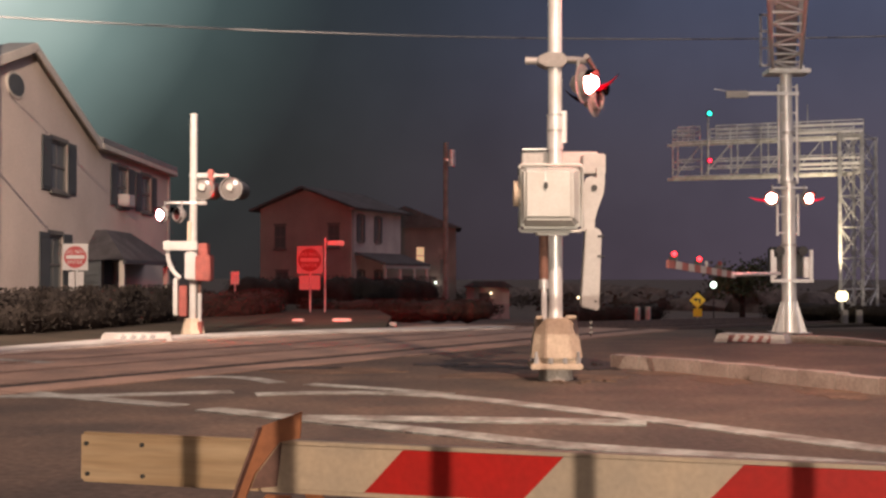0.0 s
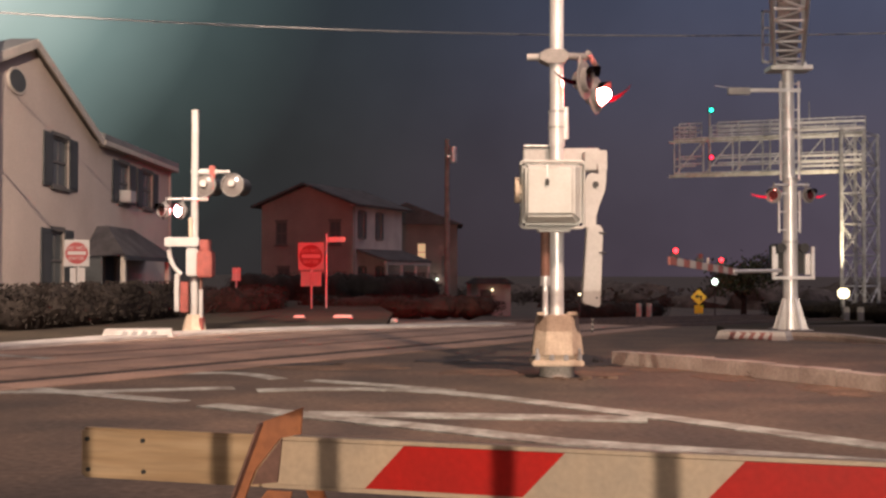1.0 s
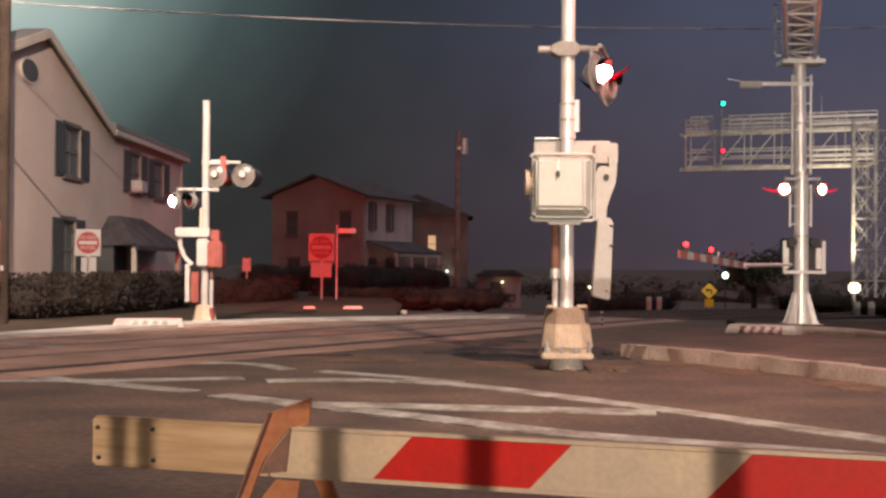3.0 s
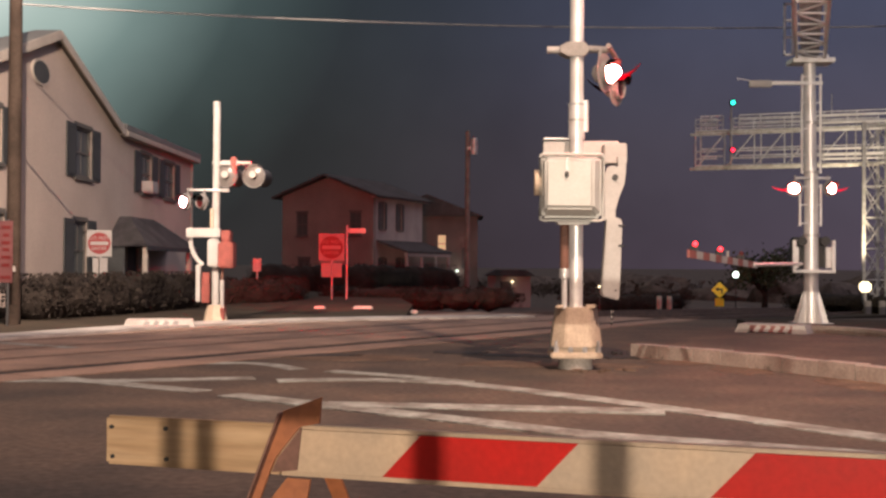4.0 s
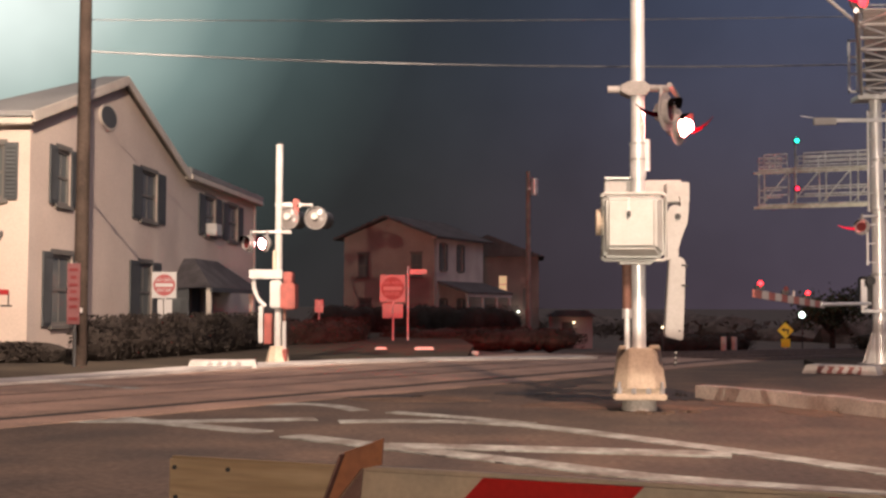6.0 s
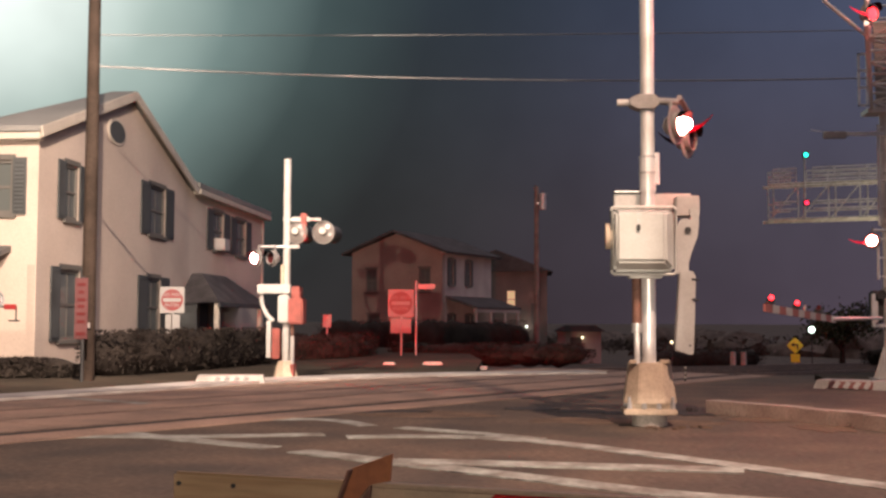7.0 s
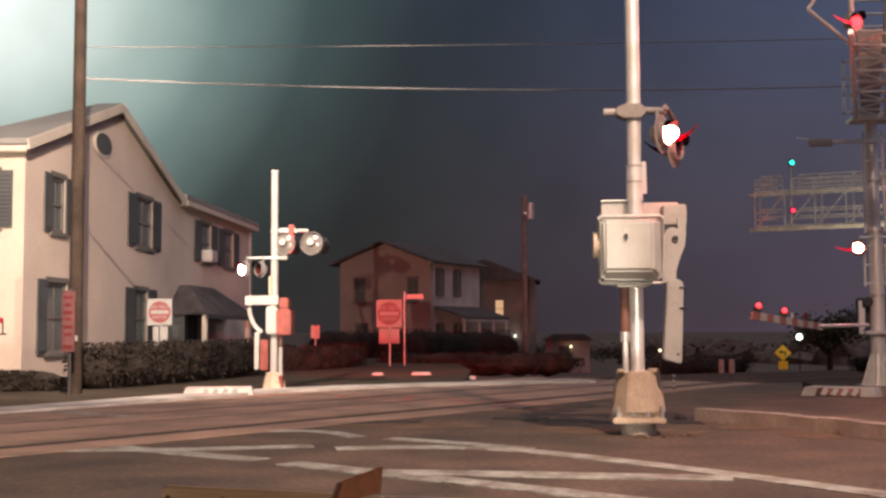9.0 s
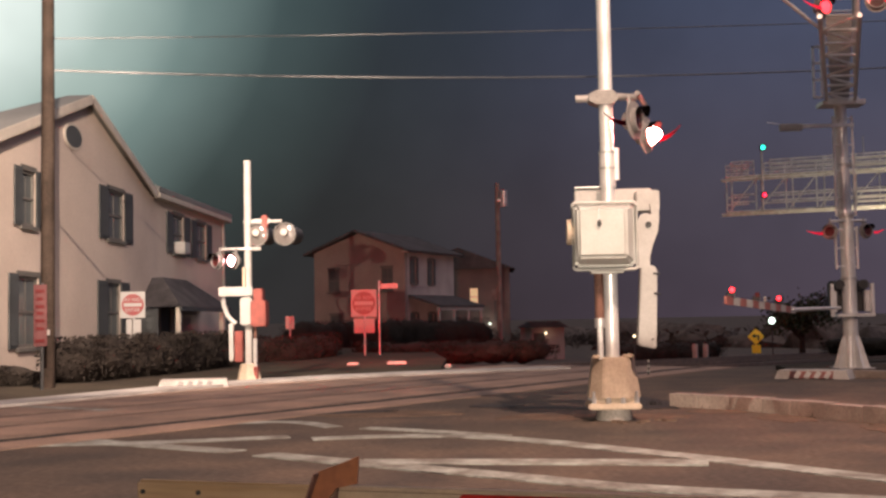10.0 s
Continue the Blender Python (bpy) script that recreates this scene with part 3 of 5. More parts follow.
def near_signal():
    s = thing("crossing_signal", pose(1.282, 13.4, 0), "silver crossing signal mast with a pale gate mechanism box", "crossing signal", "crossing signals")
    foundation = B()
    rod(foundation, (0, 0, -0.15), (0, 0, 0.13), 0.21, 0.19, 18)
    part("foundation", foundation, CONCRETE, s, "round concrete footing")
    plate = box(B(), -0.30, 0.28, -0.28, 0.28, 0.13, 0.20, 0.015)
    part("base_plate", plate, BASE, s)
    part("skirt", box(B(), -0.235, 0.235, -0.215, 0.215, 0.2, 0.262, 0.01), BASE, s, "tan skirt under the junction box")
    bolts(s, [(-0.24, -0.24, 0.2), (-0.08, -0.25, 0.2), (0.08, -0.25, 0.2), (0.23, -0.24, 0.2), (0.23, 0.24, 0.2), (-0.24, 0.24, 0.2)], 0.03, 0.07)
    for x in (-0.24, -0.08, 0.08, 0.23):
        part("stud_collar", rod(B(), (x, -0.24, 0.2), (x, -0.24, 0.33), 0.017, n=8), STEEL, s)
    body = B()
    lo = [body.verts.new((a * 0.29, b * 0.28, 0.25)) for a, b in ((-1, -0.5), (-0.5, -1), (0.5, -1), (1, -0.5), (1, 0.5), (0.5, 1), (-0.5, 1), (-1, 0.5))]
    hi = [body.verts.new((a * 0.23, b * 0.22, 0.70)) for a, b in ((-1, -0.5), (-0.5, -1), (0.5, -1), (1, -0.5), (1, 0.5), (0.5, 1), (-0.5, 1), (-1, 0.5))]
    body.faces.new(lo[::-1]), body.faces.new(hi)
    for i in range(8):
        body.faces.new((lo[i], lo[(i + 1) % 8], hi[(i + 1) % 8], hi[i]))
    bmesh.ops.bevel(body, geom=list(body.edges), offset=0.012, segments=2, affect="EDGES")
    base = part("junction_base", body, BASE, s, "tapered tan junction box base")
    part("cover", box(B(), -0.14, 0.14, -0.275, -0.262, 0.36, 0.62, 0.004), BASE, base, "", pose(0, -0.008, 0, -8.5))
    part("lug", box(B(), -0.24, -0.16, -0.22, -0.14, 0.69, 0.73, 0.01), BASE, base)
    part("lug", box(B(), 0.10, 0.22, -0.20, -0.10, 0.69, 0.735, 0.01), BASE, base)
    part("mast", rod(B(), (0, 0, 0.65), (0, 0, 5.35), 0.079, n=28), ALU, s, "bare aluminium tube mast")
    part("mast_cap", rod(B(), (0, 0, 5.35), (0, 0, 5.40), 0.085, 0.04, 20), ALU, s)
    sleeve = rod(B(), (0, 0, 2.62), (0, 0, 3.01), 0.092, n=28)
    part("mast_sleeve", sleeve, ALU, s, "thicker sleeve round the mast")
    for z in (2.82, 3.0):
        part("band", rod(B(), (0, 0, z), (0, 0, z + 0.025), 0.099, n=28), STEEL, s)
    conduit = rod(B(), (0.10, -0.02, 2.70), (0.10, -0.02, 3.06), 0.035, n=10)
    part("conduit_fitting", conduit, ALU, s)
    # mechanism case with its door, rim and hasp
    case = part("mechanism_case", box(B(), -0.415, 0.245, -0.402, -0.10, 1.70, 2.39, 0.03), CASE, s, "pale grey rounded gate mechanism case")
    loop = []
    for cx, cz, a0 in ((0.222, 2.37, 0), (-0.397, 2.37, 90), (-0.397, 1.712, 180), (0.222, 1.712, 270)):
        for k in range(5):
            a = radians(a0 + 22.5 * k)
            loop.append((cx + 0.04 * math.cos(a), -0.40, cz + 0.04 * math.sin(a)))
    part("rim", pipe(B(), loop + loop[:1], 0.017, 8), CASE, case, "pale rounded case rim")
    door = B()
    back = [door.verts.new(p) for p in ((-0.412, -0.395, 1.712), (0.238, -0.395, 1.712), (0.238, -0.395, 2.375), (-0.412, -0.395, 2.375))]
    front = [door.verts.new(p) for p in ((-0.395, -0.585, 1.80), (0.135, -0.585, 1.80), (0.135, -0.585, 2.345), (-0.395, -0.585, 2.345))]
    door.faces.new(back[::-1]), door.faces.new(front)
    for k in range(4):
        door.faces.new((back[k], back[(k + 1) % 4], front[(k + 1) % 4], front[k]))
    bmesh.ops.bevel(door, geom=list(door.edges), offset=0.03, segments=3, affect="EDGES")
    part("door", door, CASE, case, "pale tapered case door")
    hasp = box(B(), -0.168, -0.152, -0.602, -0.582, 2.20, 2.36, 0.004)
    part("hasp", hasp, STEEL, case)
    part("padlock", box(B(), -0.182, -0.138, -0.622, -0.586, 2.13, 2.205, 0.012), DARKM, case, "dark padlock")
    part("foot", box(B(), -0.24, 0.12, -0.36, -0.10, 1.632, 1.675, 0.01), CASE, case)
    part("shaft_hub", rod(B(), (-0.415, -0.27, 2.10), (-0.495, -0.27, 2.10), 0.145, n=24), BASE, case, "round shaft hub")
    # channel, brackets and counterweight arm
    part("channel", box(B(), -0.37, 0.50, 0.10, 0.30, 2.38, 2.61, 0.01), WEIGHT, s, "pale steel channel behind the mast")
    part("channel_lip", box(B(), -0.37, -0.08, 0.06, 0.28, 2.625, 2.64, 0.004), ALU, s)
    part("end_bracket", box(B(), 0.30, 0.555, -0.16, 0.10, 2.33, 2.56, 0.012), WEIGHT, s)
    part("shaft", rod(B(), (0.245, -0.27, 2.14), (0.47, -0.27, 2.14), 0.05, n=16), DARKM, s)
    arm_out = [(0.267, 1.68), (0.405, 1.68), (0.408, 1.80), (0.44, 1.92), (0.505, 2.09), (0.52, 2.22), (0.52, 2.39), (0.425, 2.39), (0.436, 2.27), (0.40, 2.285), (0.36, 2.29), (0.315, 2.27), (0.29, 2.21), (0.275, 2.09)]
    part("counterweight_arm", slab(B(), arm_out, -0.33, -0.27, "XZ"), WEIGHT, s, "curved counterweight arm")
    block = slab(B(), [(0.246, 0.86), (0.262, 0.83), (0.425, 0.79), (0.442, 0.81), (0.472, 1.66), (0.43, 1.712), (0.30, 1.695)], -0.42, -0.22, "XZ")
    bmesh.ops.bevel(block, geom=list(block.edges), offset=0.012, segments=2, affect="EDGES")
    weight = part("counterweight", block, WEIGHT, s, "long pale counterweight slab")
    for z in (1.61, 1.39):
        part("bolt", rod(B(), (0.43, -0.435, z + 0.01), (0.50, -0.40, z), 0.010, n=8), DARKM, weight)
    part("bolt", rod(B(), (0.40, -0.425, 0.90), (0.40, -0.43, 0.90), 0.012, n=8), DARKM, weight)
    part("hub_bolt", rod(B(), (0.40, -0.33, 2.16), (0.40, -0.35, 2.16), 0.035, n=10), DARKM, s)
    # conduit down to the base
    part("conduit", rod(B(), (-0.145, -0.16, 1.08), (-0.145, -0.16, 1.64), 0.052, n=14), RUSTPIPE, s, "rusty flexible conduit")
    part("coupling", rod(B(), (-0.145, -0.16, 1.03), (-0.145, -0.16, 1.14), 0.06, n=14), STEEL, s, "bright pipe coupling")
    part("lower_pipe", rod(B(), (-0.145, -0.16, 0.68), (-0.145, -0.16, 1.05), 0.034, n=14), ALU, s)
    # lamp arm and the two flashers
    part("clamp", slab(B(), [(-0.20, 3.60), (-0.11, 3.555), (0.07, 3.555), (0.12, 3.60), (0.12, 3.67), (0.07, 3.715), (-0.11, 3.715), (-0.20, 3.67)], -0.12, 0.11, "XZ"), CAST, s, "cast clamp round the mast")
    part("arm_stub", rod(B(), (-0.34, 0, 3.64), (-0.19, 0, 3.64), 0.042, n=14), SIGNW, s)
    part("crossarm", rod(B(), (0.10, 0, 3.655), (0.36, 0.1, 3.66), 0.042, n=14), CAST, s)
    part("crossarm", rod(B(), (0.34, -0.16, 3.66), (0.56, 0.62, 3.60), 0.03, n=12), CAST, s)
    flasher(s, 0.305, -0.12, 3.36, 60, "A", 0.118, 0.22, None, None, 0.15, outer=(0.14, -0.07, -0.28))
    flasher(s, 0.52, 0.55, 3.29, 60, "B", 0.118, 0.22, None, None, 0.15, outer=(0.14, -0.07, -0.28))


near_signal()


def far_signal():
    s = thing("crossing_signal", pose(-4.887, 23.0, 0), "pale crossing signal mast with red gate mechanism", "crossing signal", "crossing signals")
    part("foundation", rod(B(), (0, 0, -0.3), (0, 0, 0.06), 0.2, n=16), CONCRETE, s)
    body = B()
    rod(body, (0, 0, 0.04), (0, 0, 0.36), 0.24, 0.17, 8)
    part("junction_base", body, BASE, s, "tapered tan junction base")
    part("base_door", box(B(), 0.12, 0.20, -0.16, 0.10, 0.06, 0.30, 0.01), REDLIT, s)
    part("mast", rod(B(), (0, 0, 0.3), (0.0, 0, 4.33), 0.073, n=22), WEIGHT, s, "pale tube mast")
    part("mast_cap", rod(B(), (0, 0, 4.33), (0, 0, 4.36), 0.078, n=22), WEIGHT, s)
    part("lower_pipe", rod(B(), (0.14, -0.06, 0.3), (0.14, -0.06, 0.85), 0.04, n=10), WEIGHT, s)
    part("conduit", rod(B(), (0.14, -0.06, 0.85), (0.14, -0.06, 1.4), 0.03, n=10), RUSTPIPE, s)
    # mechanism
    part("mechanism_case", box(B(), 0.08, 0.37, -0.22, 0.2, 1.08, 1.60, 0.03), REDLIT, s, "red gate mechanism case")
    part("case_top", box(B(), 0.12, 0.30, -0.15, 0.15, 1.60, 1.82, 0.02), REDLIT, s)
    part("channel", box(B(), -0.54, 0.12, -0.22, -0.10, 1.68, 1.86, 0.01), WEIGHT, s, "pale steel channel")
    for z in (1.18, 1.36, 1.5):
        part("clamp", rod(B(), (0, 0, z), (0, 0, z + 0.05), 0.115, n=18), STEEL, s)
    part("mechanism_front", box(B(), -0.13, 0.10, -0.2, -0.06, 1.10, 1.66, 0.03), WEIGHT, s)
    arm = bend([(-0.46, 1.70), (-0.45, 1.50), (-0.36, 1.28), (-0.22, 1.14)], 4)
    part("counterweight_arm", pipe(B(), [(a, -0.16, b) for a, b in arm], 0.045, 8), WEIGHT, s, "curved counterweight arm")
    part("counterweight", box(B(), -0.34, -0.255, -0.24, -0.1, 0.42, 1.15, 0.012), WEIGHT, s, "pale counterweight slab")
    part("counterweight", box(B(), -0.235, -0.09, -0.2, -0.05, 0.40, 1.0, 0.012), REDLIT, s, "red counterweight slab")
    part("bracket", box(B(), -0.09, -0.03, -0.13, 0.0, 1.86, 2.25, 0.01), BASE, s)
    # lower pair of lamps
    part("crossarm", rod(B(), (-0.52, -0.06, 2.61), (0.22, -0.06, 2.61), 0.028, n=10), STEEL, s)
    part("crossarm_end", box(B(), 0.1, 0.27, -0.1, -0.02, 2.575, 2.645, 0.008), SIGNW, s)
    flasher(s, -0.57, -0.14, 2.38, -40, "A", 0.11, 0.17, LENS_SIDE)
    flasher(s, -0.25, -0.14, 2.38, -40, "B", 0.11, 0.17, LENS_SIDE)
    # upper pair, seen from behind
    part("crossarm", rod(B(), (-0.08, 0.0, 3.15), (0.68, 0.0, 3.15), 0.035, n=10), WEIGHT, s)
    part("arm_sleeve", box(B(), 0.10, 0.45, -0.05, 0.05, 3.10, 3.20, 0.01), WEIGHT, s)
    part("hanger", box(B(), 0.28, 0.40, -0.07, 0.07, 2.78, 3.27, 0.02), REDLIT, s, "red-brown lamp hanger")
    for x in (0.20, 0.75):
        lamp_ob = part("flasher_lamp", lathe(B(), [(0.23, -0.06), (0.23, 0.03), (0.15, 0.1), (0.02, 0.12), (0.02, 0.11), (0.14, 0.09), (0.215, 0.02), (0.215, -0.06)], 24), CAST, s, "round lamp with a grey glass face", pose(x, -0.02, 2.89, 0, 0, -8))
        part("lens", lens_mesh(0.21, 0.05), [LENS_CLEAR, DARKM], lamp_ob, "grey glass face")
        part("bulb_holder", rod(B(), (0, -0.12, 0.03), (0, -0.05, 0.03), 0.07, n=16), PALE, lamp_ob)
        # its lit side looks away, over the street behind
        part("shade", lathe(B(), [(0.18, 0.09), (0.18, 0.62), (0.17, 0.62), (0.17, 0.09)], 20), DARKM, lamp_ob)
        face = part("lit_lens", lens_mesh(0.10, 0.02), [LENS_BEAM, LENS_OFF], lamp_ob, "red lens", pose(0, 0.20, 0, 0, 0, 180))
        FLASHING["A" if x < 0.5 else "B"].append(face)


far_signal()


def cantilever():
    s = thing("cantilever_signal", pose(6.62, 22.5, 0), "tall silver cantilever mast with flashing lamps over the road", "cantilever signal", "crossing signals")
    part("foundation", box(B(), -0.42, 0.42, -0.42, 0.42, -0.3, 0.07, 0.02), CONCRETE, s)
    part("base_plate", box(B(), -0.34, 0.34, -0.34, 0.34, 0.07, 0.115, 0.008), STEEL, s)
    for i in range(8):
        fin = slab(B(), [(0.12, 0.11), (0.33, 0.11), (0.30, 0.19), (0.19, 0.56), (0.15, 0.70), (0.12, 0.70)], -0.015, 0.015, "XZ")
        part("gusset", fin, ALU, s, "", pose(0, 0, 0, 0, 0, 22.5 + 45 * i))
    part("mast", rod(B(), (0, 0, 0.1), (0, 0, 3.0), 0.14, 0.13, 28), ALU, s, "thick aluminium mast")
    part("upper_mast", rod(B(), (-0.02, 0, 3.0), (-0.05, 0, 6.6), 0.118, 0.108, 28), ALU, s)
    for z, r in ((1.08, 0.17), (2.95, 0.17), (1.75, 0.155), (3.9, 0.14)):
        part("flange", rod(B(), (0, 0, z), (0, 0, z + 0.05), r, n=24), STEEL, s)
    # ladder rails and pipes
    for x, z0, z1 in ((-0.235, 1.95, 2.75), (0.16, 1.95, 2.75), (-0.2, 2.95, 4.85), (0.15, 2.95, 4.85)):
        part("rail_pipe", rod(B(), (x, -0.08, z0), (x, -0.08, z1), 0.024, n=8), ALU, s)
    for z in (2.0, 2.35, 2.7, 3.3, 3.8, 4.3, 4.8):
        part("rung", rod(B(), (-0.22, -0.08, z), (0.16, -0.08, z), 0.014, n=8), ALU, s)
    # gate mechanism frames
    for side in (-1, 1):
        part("frame_post", box(B(), side * 0.37 - 0.03, side * 0.37 + 0.03, -0.22, -0.14, 1.08, 1.68, 0.008), ALU, s)
        part("frame_arm", box(B(), min(0, side * 0.40), max(0, side * 0.40), -0.24, -0.15, 1.06, 1.12, 0.008), ALU, s)
        part("mechanism_box", box(B(), side * 0.22 - 0.10, side * 0.22 + 0.10, 0.04, 0.34, 1.16, 1.74, 0.03), DARKM, s, "dark gate mechanism box")
        part("hub", rod(B(), (side * 0.22, -0.2, 1.66), (side * 0.22, -0.1, 1.66), 0.09, n=16), DARKM, s)
        part("counterweight", box(B(), side * 0.31 - 0.05, side * 0.31 + 0.05, -0.1, 0.02, 1.15, 1.55, 0.01), ALU, s)
        part("lamp_arm", rod(B(), (0, -0.1, 2.86), (side * 0.33, -0.1, 2.86), 0.028, n=10), STEEL, s)
        flasher(s, side * 0.33 - 0.03, -0.16, 2.66, side * 24, "A", 0.09, 0.15, blade=(side * 0.12, -0.08, side * 0.30, 0.05))
    # street-name arm
    part("side_arm", box(B(), -1.2, 0.17, -0.16, -0.12, 4.63, 4.70, 0.006), ALU, s)
    part("arm_box", box(B(), -1.22, -0.80, -0.20, -0.10, 4.58, 4.71, 0.01), SIGNW, s, "pale box at the end of the arm")
    part("antenna", rod(B(), (-1.45, -0.15, 4.75), (-1.15, -0.15, 4.70), 0.008, n=6), ALU, s)
    # truss arm towards the road
    part("truss_collar", box(B(), -0.42, 0.38, -0.25, 0.25, 5.05, 5.138, 0.01), ALU, s, "bolted truss collar")
    arm = part("truss_arm", box(B(), -0.3, 0.27, -0.2, -0.1, 5.14, 5.2, 0.005), ALU, s, "lattice truss arm reaching over the road")
    tilt = -0.29
    L = 6.6

    def pt(u, x, z):
        return (x + tilt * u, -u, z)
    for x in (-0.28, 0.25):
        for z in (5.14, 6.25):
            part("chord", rod(B(), pt(0, x, z), pt(L, x, z), 0.035, n=10), ALU, arm)
    for i in range(8):
        u, w = L * i / 8, L * (i + 1) / 8
        for z in (5.14, 6.25):
            part("brace", rod(B(), pt(u, -0.28, z), pt(u, 0.25, z), 0.02, n=8), ALU, arm)
        for x in (-0.28, 0.25):
            part("brace", rod(B(), pt(u, x, 5.14), pt(w, x, 6.25), 0.018, n=8), ALU, arm)
            part("brace", rod(B(), pt(u, x, 5.14), pt(u, x, 6.25), 0.018, n=8), ALU, arm)
        part("brace", rod(B(), pt(u, -0.28 if i % 2 else 0.25, 5.14), pt(w, 0.25 if i % 2 else -0.28, 5.14), 0.018, n=8), ALU, arm)
    part("walkway", box(B(), -0.25, 0.2, -0.02, 0.0, 5.16, 5.175), DARKM, arm)
    mesh_floor = B()
    for i in range(44):
        u = 0.1 + i * 0.147
        plank(mesh_floor, pt(u, -0.2, 5.19), pt(u, 0.14, 5.19), 0.03, 0.05, (0, 0, 1))
    tagged(part("grating", mesh_floor, CAST, arm, "steel walkway grating"), kind="stuff")
    # ladder cage at the side of the mast
    for x in (-0.62, -0.47):
        part("cage_post", box(B(), x, x + 0.04, -0.35, -0.31, 5.15, 6.15, 0.005), ALU, s)
    for z in (5.15, 5.48, 5.8, 6.11):
        part("cage_rung", box(B(), -0.62, -0.43, -0.35, -0.31, z, z + 0.04, 0.005), ALU, s)
    # lamps and brace at the road end
    part("lamp_brace", rod(B(), (-2.6, -6.0, 5.62), (-1.75, -5.4, 5.16), 0.025, n=8), ALU, s)
    part("lamp_brace", rod(B(), (-2.6, -6.0, 5.62), (-2.35, -6.2, 6.0), 0.025, n=8), ALU, s)
    part("lamp_post", rod(B(), (-1.93, -5.75, 5.10), (-1.93, -5.75, 6.2), 0.03, n=8), ALU, s)
    flasher(s, -1.98, -5.98, 5.42, 30, "on", 0.1, 0.16, LENS_SMALL, blade=(-0.10, -0.08, -0.34, 0.0))
    flasher(s, -1.22, -5.98, 5.50, -20, "A", 0.11, 0.17, blade=(0.10, -0.08, 0.34, 0.0))


cantilever()


def gate_arm():
    """The lowered gate: a thin tube from the mast and the striped board with three small lamps."""
    a, b = Vector((6.35, 22.2, 1.23)), Vector((2.79, 14.6, 1.33))
    g = thing("gate_arm", Matrix.Translation(a), "lowered red and white striped crossing gate arm", "gate arm")
    d = b - a

    def on(u):
        """Along the arm; the board lifts a little from its joint to the tip."""
        return d * u + Vector((0, 0, -0.085 * (1 - abs(u - 0.5) / 0.5)))
    part("tube", rod(B(), (0, 0, 0.0), on(0.53), 0.03, n=12), ALU, g, "thin aluminium tube")
    n = 12
    for i in range(n):
        u0, u1 = 0.50 + 0.5 * i / n, 0.50 + 0.5 * (i + 1) / n
        part("stripe_board", plank(B(), on(u0), on(u1), 0.10, 0.03), REDGATE if i % 2 else SIGNW, g, "red board section" if i % 2 else "white board section")
    for u, phase in ((0.965, "on"), (0.80, "A"), (0.64, "B")):
        p = on(u)
        lamp_ob = part("gate_lamp", box(B(), -0.05, 0.05, -0.03, 0.05, -0.02, 0.04, 0.008), BLACK, g, "small red gate lamp", Matrix.Translation(p + Vector((0, 0, 0.075))))
        lens = part("lens", lens_mesh(0.032, 0.025), [LENS_SMALL, LENS_OFF], lamp_ob, "red lens", pose(0, -0.045, 0.06))
        if phase in FLASHING:
            FLASHING[phase].append(lens)
    part("clip", rod(B(), on(0.74) + Vector((0, 0, 0.05)), on(0.74) + Vector((0, 0, 0.13)), 0.02, n=8), STEEL, g)


gate_arm()


def edge_signal():
    s = thing("crossing_signal", pose(-9.75, 20.0, 0), "dark crossing signal post with a red lamp", "crossing signal", "crossing signals")
    part("mast", rod(B(), (0, 0, -0.1), (0, 0, 2.2), 0.07, n=16), DARKM, s)
    part("crossarm", rod(B(), (0, -0.05, 1.75), (0.42, -0.05, 1.75), 0.025, n=8), STEEL, s)
    flasher(s, 0.36, -0.1, 1.50, 20, "B", 0.12, 0.17, LENS_SMALL)
    part("red_plate", box(B(), 0.52, 0.74, -0.07, -0.05, 1.33, 1.42, 0.005), SIGNR, s, "small red plate")
    part("arm", box(B(), 0.0, 0.74, -0.05, -0.03, 1.36, 1.39), DARKM, s)
    part("hook", box(B(), 0.60, 0.80, -0.06, -0.03, 1.12, 1.15, 0.005), BLACK, s)
    part("hook_drop", box(B(), 0.72, 0.74, -0.05, -0.03, 1.13, 1.36), BLACK, s)


edge_signal()


